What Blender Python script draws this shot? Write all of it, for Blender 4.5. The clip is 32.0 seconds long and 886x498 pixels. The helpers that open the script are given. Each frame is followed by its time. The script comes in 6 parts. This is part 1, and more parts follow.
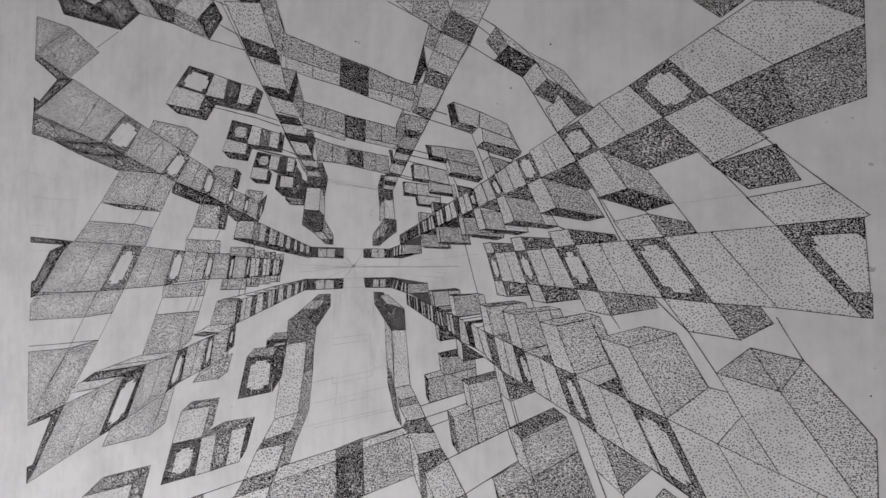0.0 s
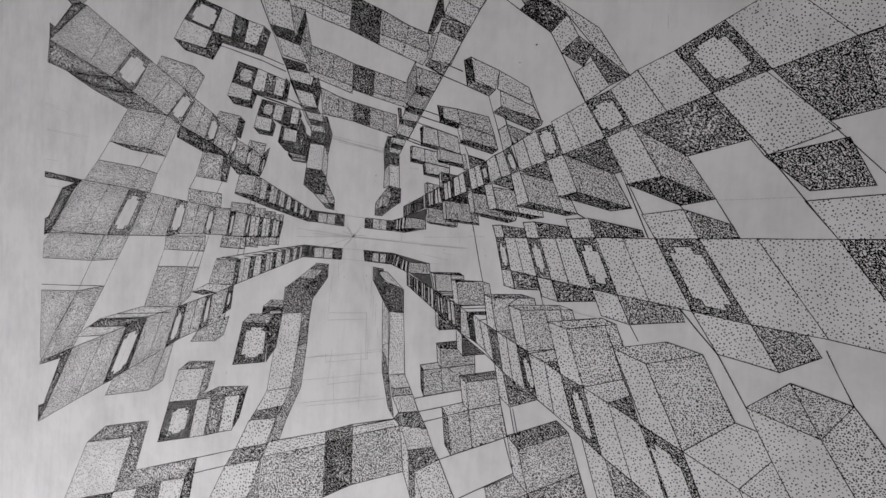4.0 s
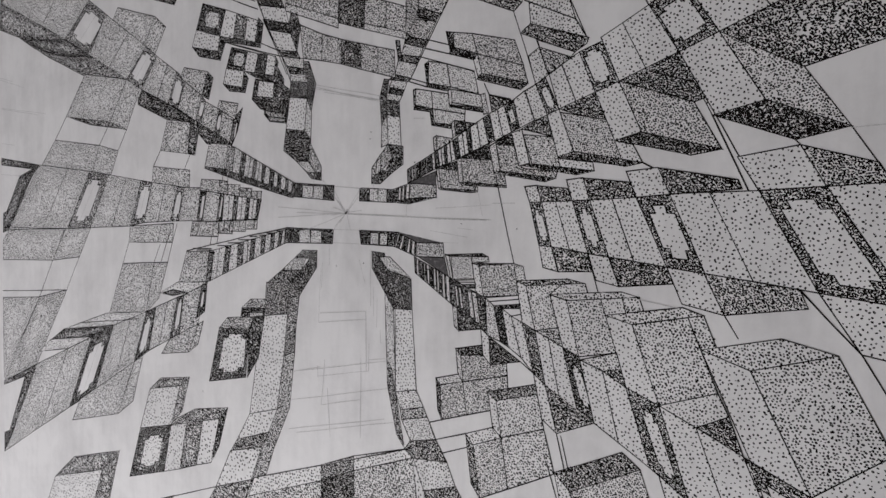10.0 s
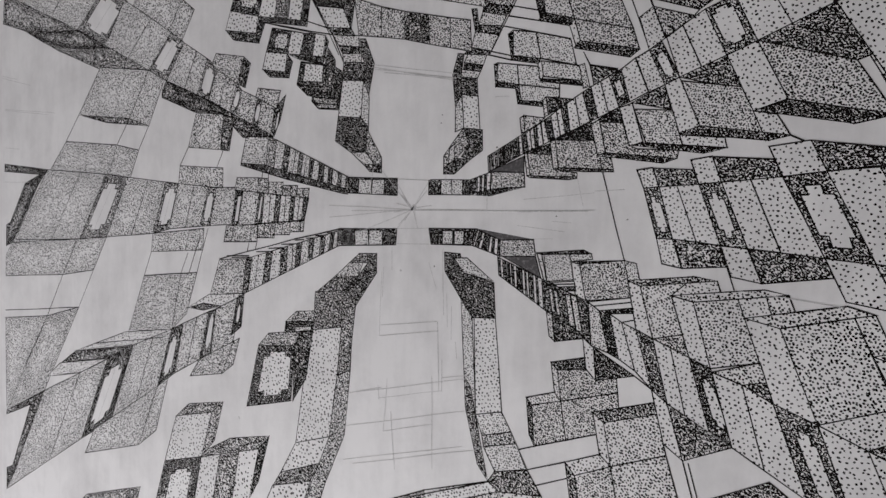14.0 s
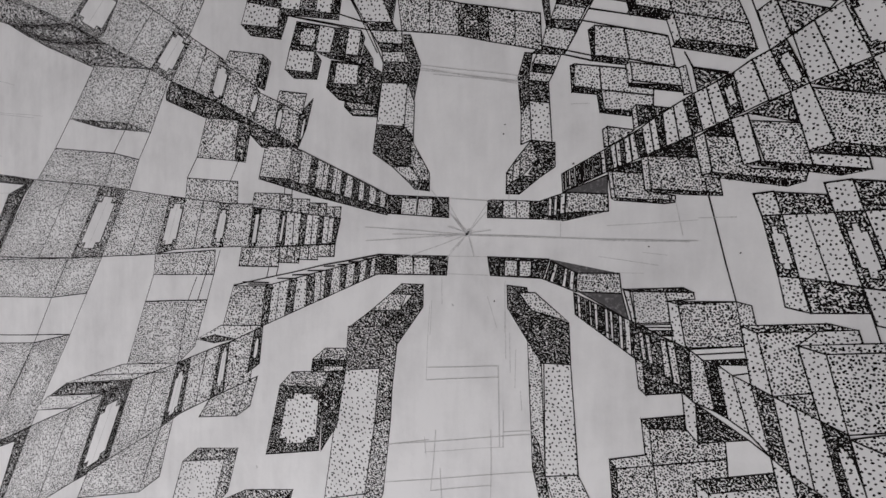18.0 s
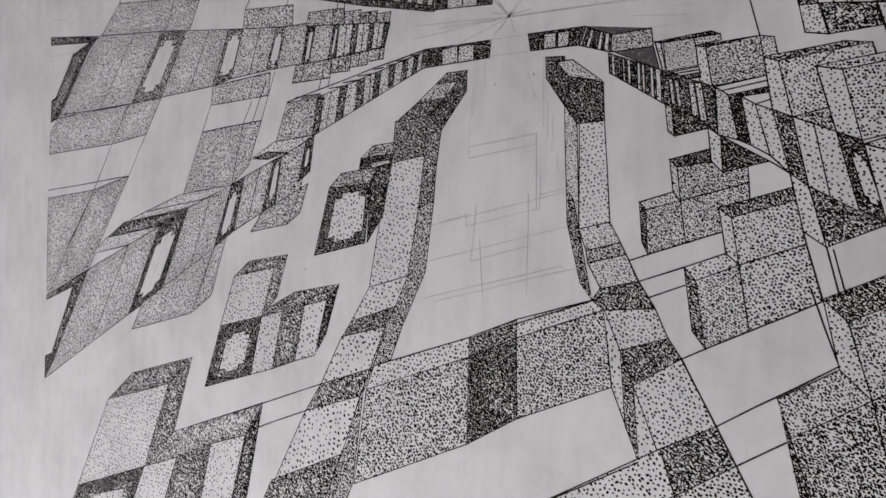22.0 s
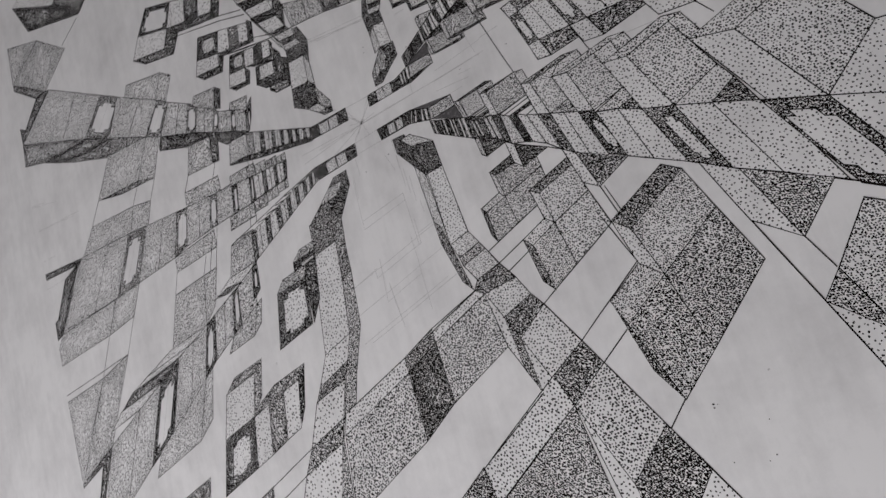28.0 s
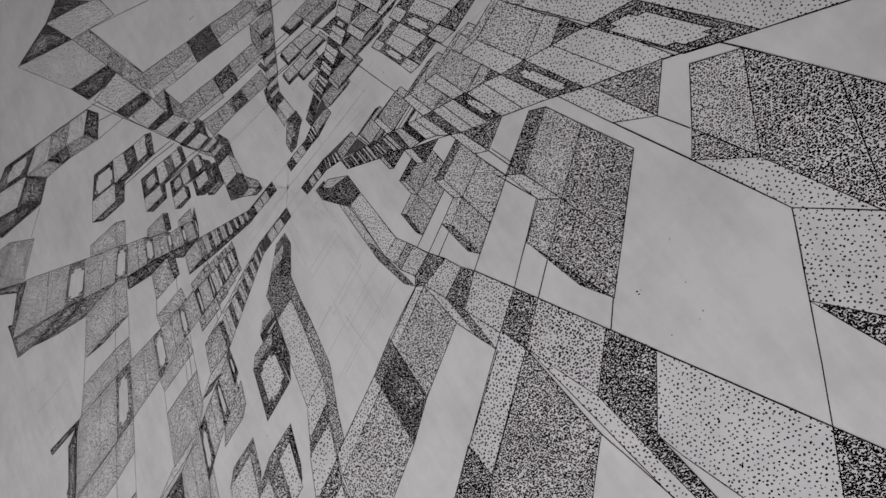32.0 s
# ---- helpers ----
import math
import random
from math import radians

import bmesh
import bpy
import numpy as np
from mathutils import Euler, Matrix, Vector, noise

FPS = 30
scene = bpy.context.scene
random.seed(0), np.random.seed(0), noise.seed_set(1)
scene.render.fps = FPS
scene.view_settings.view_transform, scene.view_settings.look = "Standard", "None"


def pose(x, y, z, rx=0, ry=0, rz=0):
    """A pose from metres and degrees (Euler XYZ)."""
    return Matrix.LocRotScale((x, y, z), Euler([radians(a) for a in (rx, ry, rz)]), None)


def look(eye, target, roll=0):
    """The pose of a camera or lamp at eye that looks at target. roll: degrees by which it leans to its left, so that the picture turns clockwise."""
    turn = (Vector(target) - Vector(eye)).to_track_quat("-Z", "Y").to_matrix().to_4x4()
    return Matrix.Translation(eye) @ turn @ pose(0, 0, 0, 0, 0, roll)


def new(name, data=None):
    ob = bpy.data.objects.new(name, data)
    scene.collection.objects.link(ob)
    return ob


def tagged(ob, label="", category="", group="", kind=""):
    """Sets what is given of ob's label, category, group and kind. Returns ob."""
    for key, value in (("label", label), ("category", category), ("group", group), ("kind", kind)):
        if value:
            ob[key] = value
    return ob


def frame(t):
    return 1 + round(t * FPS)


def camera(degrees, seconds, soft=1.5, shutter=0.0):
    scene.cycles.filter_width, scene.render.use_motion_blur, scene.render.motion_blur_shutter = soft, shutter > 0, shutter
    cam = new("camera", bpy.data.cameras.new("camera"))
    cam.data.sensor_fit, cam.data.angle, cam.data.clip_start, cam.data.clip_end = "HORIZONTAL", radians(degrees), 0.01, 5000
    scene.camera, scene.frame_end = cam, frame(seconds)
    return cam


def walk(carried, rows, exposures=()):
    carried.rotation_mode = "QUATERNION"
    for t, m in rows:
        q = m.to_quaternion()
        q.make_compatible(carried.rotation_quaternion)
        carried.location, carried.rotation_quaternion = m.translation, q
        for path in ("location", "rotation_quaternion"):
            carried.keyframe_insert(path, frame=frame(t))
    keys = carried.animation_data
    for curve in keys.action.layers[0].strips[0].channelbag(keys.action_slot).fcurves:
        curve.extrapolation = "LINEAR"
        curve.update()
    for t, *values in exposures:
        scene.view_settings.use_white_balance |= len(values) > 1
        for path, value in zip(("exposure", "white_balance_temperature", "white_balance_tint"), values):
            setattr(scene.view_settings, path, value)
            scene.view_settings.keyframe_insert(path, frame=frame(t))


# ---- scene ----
import collections

cam = camera(58.03, 32.0, soft=1.5, shutter=0.3)
PATH = [
    (0, 0.1891, -0.0067, 0.3016, 2.38, 25.70, -0.34),
    (0.5, 0.1890, -0.0074, 0.2950, 2.01, 28.26, -0.77),
    (1, 0.1931, -0.0079, 0.2930, 2.43, 30.00, -0.55),
    (1.5, 0.1958, 0.0001, 0.2839, 1.60, 30.27, -0.18),
    (2, 0.1978, 0.0133, 0.2831, 0.07, 30.94, 0.41),
    (2.5, 0.1979, 0.0102, 0.2789, 0.98, 31.18, 2.23),
    (3, 0.1978, 0.0180, 0.2725, -0.23, 32.50, 2.64),
    (3.5, 0.1994, 0.0202, 0.2606, -1.37, 32.02, 4.08),
    (5.5, 0.1908, 0.0018, 0.2253, -1.24, 33.39, 2.45),
    (6, 0.1913, 0.0038, 0.2140, -1.45, 34.50, 2.02),
    (6.5, 0.1924, 0.0085, 0.2081, -1.74, 35.01, 2.10),
    (7, 0.1982, 0.0076, 0.2030, -2.00, 35.78, 2.86),
    (7.5, 0.2002, 0.0074, 0.1943, -1.96, 36.66, 2.81),
    (8, 0.1944, 0.0107, 0.1918, -3.26, 36.80, 1.27),
    (8.5, 0.1885, 0.0100, 0.1876, -2.36, 36.14, 2.12),
    (9, 0.1809, 0.0081, 0.1894, -2.33, 35.95, 2.09),
    (9.5, 0.1723, 0.0073, 0.1864, -2.45, 35.32, 1.88),
    (10, 0.1658, 0.0054, 0.1837, -2.51, 35.18, 1.50),
    (10.5, 0.1604, 0.0032, 0.1825, -2.43, 34.58, 1.77),
    (11, 0.1546, 0.0032, 0.1798, -2.60, 34.66, 1.55),
    (11.5, 0.1516, 0.0026, 0.1793, -2.38, 34.68, 1.05),
    (12, 0.1453, -0.0029, 0.1779, -1.65, 34.58, 0.81),
    (12.5, 0.1388, -0.0032, 0.1757, -1.92, 34.82, 0.27),
    (13, 0.1359, -0.0029, 0.1747, -1.78, 34.59, 0.11),
    (13.5, 0.1327, -0.0031, 0.1744, -1.60, 34.34, 0.38),
    (14, 0.1277, -0.0031, 0.1721, -1.29, 34.38, 0.63),
    (14.5, 0.1232, -0.0015, 0.1681, -1.00, 34.11, 1.08),
    (16.5, 0.1086, 0.0072, 0.1583, -1.36, 33.81, 1.98),
    (17, 0.1065, 0.0070, 0.1575, -1.33, 33.55, 1.62),
    (17.5, 0.1034, 0.0057, 0.1583, -1.12, 33.88, 1.12),
    (18, 0.0959, 0.0037, 0.1563, -1.45, 33.29, 0.69),
    (18.5, 0.0934, -0.0010, 0.1584, -1.58, 33.65, 0.26),
    (19, 0.0889, -0.0072, 0.1588, -1.56, 33.69, 0.05),
    (19.5, 0.0853, -0.0138, 0.1603, -1.31, 33.29, -0.03),
    (20, 0.0855, -0.0263, 0.1628, -0.68, 33.18, 0.59),
    (20.5, 0.0876, -0.0355, 0.1653, -0.75, 33.43, 0.30),
    (21, 0.0902, -0.0403, 0.1672, -0.47, 33.44, 0.48),
    (21.5, 0.0937, -0.0472, 0.1698, -0.35, 33.58, 0.57),
    (22, 0.1017, -0.0535, 0.1719, 0.15, 34.90, 1.96),
    (22.5, 0.1063, -0.0619, 0.1757, 1.32, 34.78, 2.75),
    (23, 0.1102, -0.0721, 0.1753, 2.08, 34.11, 2.48),
    (23.5, 0.1205, -0.0784, 0.1774, 1.83, 34.29, 0.37),
    (24, 0.1290, -0.0832, 0.1789, 2.14, 34.26, -2.04),
    (24.5, 0.1350, -0.0879, 0.1828, 2.29, 34.23, -3.65),
    (25, 0.1407, -0.0902, 0.1853, 2.16, 34.62, -6.28),
    (25.5, 0.1419, -0.0946, 0.1861, 1.47, 34.73, -11.05),
    (27.5, 0.1548, -0.1019, 0.2039, 2.01, 35.66, -13.94),
    (28, 0.1540, -0.1061, 0.2060, 1.16, 35.53, -19.88),
    (28.5, 0.1545, -0.1118, 0.2055, 1.55, 34.74, -24.04),
    (29, 0.1547, -0.1181, 0.2067, 1.13, 34.74, -27.69),
    (29.5, 0.1480, -0.1284, 0.2090, 1.80, 34.09, -30.16),
    (30, 0.1513, -0.1332, 0.2094, 2.08, 33.75, -32.66),
    (30.5, 0.1508, -0.1470, 0.2103, 2.69, 33.96, -34.57),
    (31, 0.1538, -0.1624, 0.2070, 2.36, 34.54, -37.02),
    (31.5, 0.1547, -0.1694, 0.2067, 2.14, 35.91, -39.47),
    (32, 0.1527, -0.1746, 0.2045, 2.81, 37.30, -39.65),
]
walk(cam, [(t, pose(x, y, z, rx, ry, rz)) for t, x, y, z, rx, ry, rz in PATH], [(0.0, 0.05), (3.0, 0.0), (6.0, 0.02), (9.0, 0.04), (13.0, 0.05), (17.0, 0.1), (19.0, 0.05), (22.0, -0.06), (24.0, -0.2), (25.0, -0.18), (28.0, -0.06), (30.0, -0.12), (32.0, -0.18)])

# ---- light: dim sky and one large added area lamp, white room around ----
world = bpy.data.worlds.new("sky")
scene.world = world
world.use_nodes = True
sky = world.node_tree.nodes.new("ShaderNodeTexSky")
sky.sky_type, sky.sun_disc = "NISHITA", False
sky.sun_elevation, sky.sun_rotation = radians(40), radians(200)
background = world.node_tree.nodes["Background"]
world.node_tree.links.new(sky.outputs[0], background.inputs[0])
background.inputs[1].default_value = 0.1

# unseen soft lamp, added on the south side to light the sheet
added_light = bpy.data.lights.new("added_area_light", "AREA")
added_light.shape, added_light.size, added_light.size_y = "RECTANGLE", 0.8, 0.56
added_light.energy, added_light.color = 6.9, (0.995, 0.98, 0.985)
new("added_area_light", added_light).matrix_world = look((-0.32, -0.59, 0.47), (-0.06, 0, 0.0))

ROOM = 1.45     # half the room's width
SOUTH = -0.68   # the added wall with the opening, close behind the table
FLOOR, CEILING = -0.75, 1.75


# ---- materials ----
def material(name, rough=0.8):
    m = bpy.data.materials.new(name)
    m.use_nodes = True
    t = m.node_tree
    bsdf = t.nodes["Principled BSDF"]
    bsdf.inputs["Roughness"].default_value = rough
    bsdf.inputs["Specular IOR Level"].default_value = 0.45
    return m, t, bsdf


def node(t, kind, **values):
    n = t.nodes.new(kind)
    for key, value in values.items():
        n.inputs[key.replace("_", " ")].default_value = value
    return n


def math_node(t, op, a, b=0.5, c=None):
    n = t.nodes.new("ShaderNodeMath")
    n.operation = op
    for k, v in enumerate((a, b, c)):
        if v is None:
            continue
        if isinstance(v, (int, float)):
            n.inputs[k].default_value = v
        else:
            t.links.new(v, n.inputs[k])
    return n.outputs[0]


def blend(t, fac, a, b):
    n = t.nodes.new("ShaderNodeMix")
    n.data_type = "RGBA"
    for k, v in ((0, fac), (6, a), (7, b)):
        if isinstance(v, (int, float)):
            n.inputs[k].default_value = v
        elif isinstance(v, tuple):
            n.inputs[k].default_value = (*v, 1)
        else:
            t.links.new(v, n.inputs[k])
    return n.outputs[2]


def millimetres(t):
    """Place on the sheet in millimetres."""
    g = t.nodes.new("ShaderNodeNewGeometry")
    s = t.nodes.new("ShaderNodeVectorMath")
    s.operation = "SCALE"
    s.inputs["Scale"].default_value = 1000.0
    t.links.new(g.outputs["Position"], s.inputs[0])
    return s.outputs[0]


PAPER = (0.70, 0.685, 0.69)
INK = (0.006, 0.004, 0.004)


def noise_at(t, where, size, detail=2.0, rough=0.5):
    n = node(t, "ShaderNodeTexNoise", Scale=1.0 / size, Detail=detail, Roughness=rough)
    t.links.new(where, n.inputs["Vector"])
    return n.outputs[0]


def paper_colour(t, where):
    """Off-white cartridge paper with faint graphite smudges."""
    smudge = noise_at(t, where, 30.0, 6.0, 0.62)
    rubbed = noise_at(t, where, 7.0, 5.0, 0.7)
    grain = noise_at(t, where, 0.5, 3.0, 0.6)
    drawn_out = t.nodes.new("ShaderNodeVectorMath")
    drawn_out.operation = "MULTIPLY"
    drawn_out.inputs[1].default_value = (1.0, 0.14, 1.0)
    t.links.new(where, drawn_out.inputs[0])
    streak = noise_at(t, drawn_out.outputs[0], 4.0, 4.0, 0.6)
    amount = math_node(t, "MULTIPLY_ADD", smudge, 2.2, math_node(t, "MULTIPLY_ADD", streak, 0.9, -1.45))
    amount = math_node(t, "MULTIPLY_ADD", rubbed, 0.9, math_node(t, "SUBTRACT", amount, 0.4))
    tone = math_node(t, "MULTIPLY_ADD", grain, 0.25, amount)
    n = t.nodes.new("ShaderNodeClamp")
    t.links.new(tone, n.inputs[0])
    return blend(t, n.outputs[0], PAPER, (0.53, 0.516, 0.523))


def paper_bump(t, where, bsdf):
    b = node(t, "ShaderNodeBump", Strength=0.12, Distance=0.0002)
    t.links.new(noise_at(t, where, 0.35, 4.0, 0.65), b.inputs["Height"])
    t.links.new(b.outputs[0], bsdf.inputs["Normal"])


def paper_material():
    m, t, bsdf = material("drawing_paper", 0.44)
    where = millimetres(t)
    t.links.new(paper_colour(t, where), bsdf.inputs["Base Color"])
    paper_bump(t, where, bsdf)
    return m


def line_material(name, ink, broken):
    """Pen or pencil line, uneven where the paper's grain broke it."""
    m, t, bsdf = material(name, 0.75)
    bsdf.inputs["Specular IOR Level"].default_value = 0.07
    where = millimetres(t)
    worn = t.nodes.new("ShaderNodeMapRange")
    worn.inputs[1].default_value, worn.inputs[2].default_value = 0.62 - broken, 0.85 - broken * 0.5
    t.links.new(noise_at(t, where, 0.8, 3.0, 0.7), worn.inputs[0])
    fade = math_node(t, "MULTIPLY", worn.outputs[0], 0.2 + broken * 1.5)
    t.links.new(blend(t, fade, ink, PAPER), bsdf.inputs["Base Color"])
    return m


def plain(name, colour, rough=0.7, size=60.0):
    m, t, bsdf = material(name, rough)
    where = millimetres(t)
    dark = tuple(c * 0.8 for c in colour)
    t.links.new(blend(t, noise_at(t, where, size, 5.0, 0.6), dark, colour), bsdf.inputs["Base Color"])
    return m


SHEET = paper_material()

# Tones of stippling: the panel's name, millimetres between dots, a dot's length and width.
Tone = collections.namedtuple("Tone", "name gap long wide")
L0 = Tone("pale_panel", 0.97, 0.48, 0.34)
L1 = Tone("light_panel", 0.76, 0.46, 0.33)
V = Tone("light_panel", 0.57, 0.40, 0.29)
N = Tone("grey_panel", 0.67, 0.52, 0.37)
M0 = Tone("grey_panel", 0.545, 0.45, 0.30)
M1 = Tone("grey_panel", 0.52, 0.47, 0.32)
U = Tone("grey_panel", 0.445, 0.46, 0.29)
M2 = Tone("shaded_panel", 0.45, 0.54, 0.31)
D = Tone("dark_panel", 0.395, 0.60, 0.31)
C = Tone("dark_panel", 0.44, 0.60, 0.34)
E = Tone("dark_panel", 0.31, 0.54, 0.29)
F = Tone("dark_panel", 0.285, 0.54, 0.28)
K = Tone("black_panel", 0.285, 0.52, 0.30)
P = Tone("window_panel", 1.3, 0.40, 0.30)
S = Tone("hatched_panel", 0, 0, 0)
W = Tone("blank_panel", 0, 0, 0)
HATCHED = line_material("hatched_ink", (0.08, 0.075, 0.078), 0.1)
PEN = line_material("pen_line", INK, 0.0)
GRAPHITE = line_material("pencil_line", (0.36, 0.35, 0.355), 0.3)
WALL = plain("white_wall_paint", (0.5, 0.493, 0.485), 0.9, 400)
WOOD = plain("table_wood", (0.33, 0.22, 0.14), 0.5, 90)
FLOORING = plain("floor_boards", (0.30, 0.21, 0.14), 0.6, 200)


# ---- mesh helpers ----
def mesh_object(name, verts, faces, mat, parent=None, label=""):
    me = bpy.data.meshes.new(name)
    me.from_pydata(verts, [], faces)
    me.materials.append(mat)
    ob = new(name, me)
    ob.parent = parent
    if label:
        ob["label"] = label
    return ob


def box(name, x0, x1, y0, y1, z0, z1, mat, parent=None, bevel=0.0):
    bm = bmesh.new()
    bmesh.ops.create_cube(bm, size=1.0)
    for v in bm.verts:
        v.co = Vector(((x0 + x1) / 2 + v.co.x * (x1 - x0), (y0 + y1) / 2 + v.co.y * (y1 - y0), (z0 + z1) / 2 + v.co.z * (z1 - z0)))
    if bevel:
        bmesh.ops.bevel(bm, geom=bm.edges[:], offset=bevel, segments=2, affect="EDGES")
    me = bpy.data.meshes.new(name)
    bm.to_mesh(me)
    bm.free()
    me.materials.append(mat)
    ob = new(name, me)
    ob.parent = parent
    return ob


# ---- an unseen room, plain and closed, added to hold the light ----
structure = dict(kind="structure")
tagged(box("floor", -ROOM, ROOM, SOUTH, ROOM, FLOOR - 0.1, FLOOR, FLOORING), "unseen plain brown board floor of the added room", "floor", **structure)
tagged(box("ceiling", -ROOM, ROOM, SOUTH, ROOM, CEILING, CEILING + 0.1, WALL), "unseen plain white ceiling, added to enclose the light", "ceiling", **structure)
tagged(box("wall_west", -ROOM - 0.1, -ROOM, SOUTH, ROOM, FLOOR, CEILING, WALL), "unseen plain white wall, added to enclose the light", "wall", **structure)
tagged(box("wall_east", ROOM, ROOM + 0.1, SOUTH, ROOM, FLOOR, CEILING, WALL), "unseen plain white wall, added to enclose the light", "wall", **structure)
tagged(box("wall_north", -ROOM - 0.1, ROOM + 0.1, ROOM, ROOM + 0.1, FLOOR, CEILING, WALL), "unseen plain white wall, added to enclose the light", "wall", **structure)
# assumed wall; its opening only makes room for the added lamp and sky
wall = tagged(new("wall_south"), "unseen white wall with a wide opening, added behind the lamp", "wall", **structure)
box("wall_pier", -ROOM - 0.1, -0.8, SOUTH - 0.1, SOUTH, FLOOR, CEILING, WALL, wall)
box("wall_pier", 0.2, ROOM + 0.1, SOUTH - 0.1, SOUTH, FLOOR, CEILING, WALL, wall)
box("wall_apron", -0.8, 0.2, SOUTH - 0.1, SOUTH, FLOOR, 0.1, WALL, wall)
box("wall_lintel", -0.8, 0.2, SOUTH - 0.1, SOUTH, 1.0, CEILING, WALL, wall)

# ---- the table under the sheet ----
table = tagged(new("table"), "plain brown wooden table under the drawing", "table")
box("tabletop", -0.7, 0.6, -0.45, 0.45, -0.031, -0.001, WOOD, table, 0.004)
for x in (-0.64, 0.54):
    for y in (-0.39, 0.39):
        box("leg", x - 0.025, x + 0.025, y - 0.025, y + 0.025, FLOOR, -0.031, WOOD, table, 0.003)

# ---- the sheet and its drawing, in millimetres from the vanishing point ----
LEFT, RIGHT, LOW, HIGH = -0.36, 0.28, -0.28, 0.30
sheet = tagged(box("drawing_sheet", LEFT, RIGHT, LOW, HIGH, -0.001, 0.0, SHEET), "large white paper sheet bearing a stippled pen perspective drawing", "drawing")
CELL = 0.5      # millimetres, of the record of how many layers of ink lie where
layers = np.zeros((960, 960), np.int16)
inks = np.random.default_rng(7)
patches = inks.uniform(0, 1, (64, 64))
WIDTH = 0.15    # half a pen line, in millimetres


def drawn(name):
    """One drawn building on the sheet, which holds its faces."""
    ob = new("drawn_" + name)
    ob.parent = sheet
    return ob


def reach(xy, margin):
    """The record's cells that an outline covers: the slices of its box and which of its cells lie within margin of it."""
    x, y = np.array(xy[0::2]), np.array(xy[1::2])
    c0, c1 = [int((v + 240) / CELL) for v in (x.min() - margin, x.max() + margin)]
    r0, r1 = [int((v + 240) / CELL) for v in (y.min() - margin, y.max() + margin)]
    gx, gy = np.meshgrid((np.arange(c0, c1 + 1) + 0.5) * CELL - 240, (np.arange(r0, r1 + 1) + 0.5) * CELL - 240)
    inside, near = inside_and_near(x, y, gx, gy)
    return (slice(r0, r1 + 1), slice(c0, c1 + 1)), inside | (near < margin)


def inside_and_near(x, y, gx, gy):
    """For points gx, gy: whether they lie inside the outline x, y, and how far from its edges."""
    inside, near = np.zeros(gx.shape, bool), np.full(gx.shape, 1e9)
    for ax, ay, bx, by in zip(x, y, np.roll(x, -1), np.roll(y, -1)):
        dx, dy = bx - ax, by - ay
        f = np.clip(((gx - ax) * dx + (gy - ay) * dy) / max(dx * dx + dy * dy, 1e-9), 0, 1)
        near = np.minimum(near, np.hypot(gx - ax - f * dx, gy - ay - f * dy))
        if dy:
            inside ^= ((ay > gy) != (by > gy)) & (gx < ax + (gy - ay) * dx / dy)
    return inside, near


def inside_near(near, inside):
    """How far the middle of a face lies from its edges."""
    return max(near[inside].max(initial=0.0), 0.5)


def lay(xy, margin=0.45):
    """The height of a new layer of ink over all that it crosses."""
    where, cells = reach(xy, margin)
    part = layers[where]
    level = int(part[cells].max() if cells.any() else part.max()) + 1
    part[cells] = level
    return 0.00001 + level * 1.6e-6


def dots(tone, xy):
    """Pen dots set by hand over a face: centres, half lengths, half widths and directions."""
    x, y = np.array(xy[0::2]), np.array(xy[1::2])
    cx, cy = x.mean(), y.mean()
    # coarser away from the vanishing point, but for the fine work on the west side
    far = 1 + (0.36 if tone.gap > 0.45 else 0.14) * np.interp(math.hypot(cx, cy), (40, 105), (0, 1)) * np.interp(cx, (-100, -55), (0, 1))
    far *= np.interp(cy, (-130, -65), (1.17, 1))
    pen = np.interp(cx, (-200, -100, 0, 60, 110, 170), (1.32, 1.32, 1.2, 1.12, 1.1, 1.05)) * far
    loose = np.interp(cx, (-200, -100, 0, 60, 110, 170), (1.27, 1.26, 1.16, 1.05, 1.02, 1.08)) * far
    fine = np.interp(cx, (15, 70), (1, 0.86 if tone.gap > 0.45 else 1.04))
    gap = tone.gap * (loose if tone.gap > 0.45 else pen) * fine
    half = max(np.hypot(x - cx, y - cy)) + 1
    n = int(2 * half / gap) + 2
    row = int(2 * half / (gap * 0.866)) + 2
    u, v = np.meshgrid(np.arange(n) * gap - half, np.arange(row) * gap * 0.866 - half)
    u = u + (np.arange(row)[:, None] % 2) * gap / 2 + inks.uniform(-0.29, 0.29, u.shape) * gap
    v = v + inks.uniform(-0.29, 0.29, v.shape) * gap
    turn = inks.uniform(0, math.pi)
    px, py = (cx + u * math.cos(turn) - v * math.sin(turn)).ravel(), (cy + u * math.sin(turn) + v * math.cos(turn)).ravel()
    inside, near = inside_and_near(x, y, px, py)
    # the hand goes lighter in patches, and works closer along the edges
    fx, fy = (px + 240) / 7.5 % 63, (py + 240) / 7.5 % 63
    ix, iy = fx.astype(int), fy.astype(int)
    fx, fy = fx - ix, fy - iy
    patch = (patches[iy, ix] * (1 - fx) + patches[iy, ix + 1] * fx) * (1 - fy) + (patches[iy + 1, ix] * (1 - fx) + patches[iy + 1, ix + 1] * fx) * fy
    soft = np.interp(cx, (-90, -40), (1, 0))
    keep = (1 - soft) * (0.72 + 0.4 * patch + 0.22 * np.exp(-near / 1.5)) + soft * (0.42 + 0.4 * patch + 0.75 * np.exp(-near / (0.3 * inside_near(near, inside))))
    ok = inside & (near > 0.09) & (inks.uniform(0, 1, px.shape) < keep)
    px, py = px[ok], py[ok]
    size = pen * fine ** 1.3 * inks.uniform(0.72, 1.25, px.shape) / 2
    return px, py, tone.long * size * inks.uniform(0.75, 1.15, px.shape), tone.wide * size, inks.normal(-0.5, 0.75, px.shape)


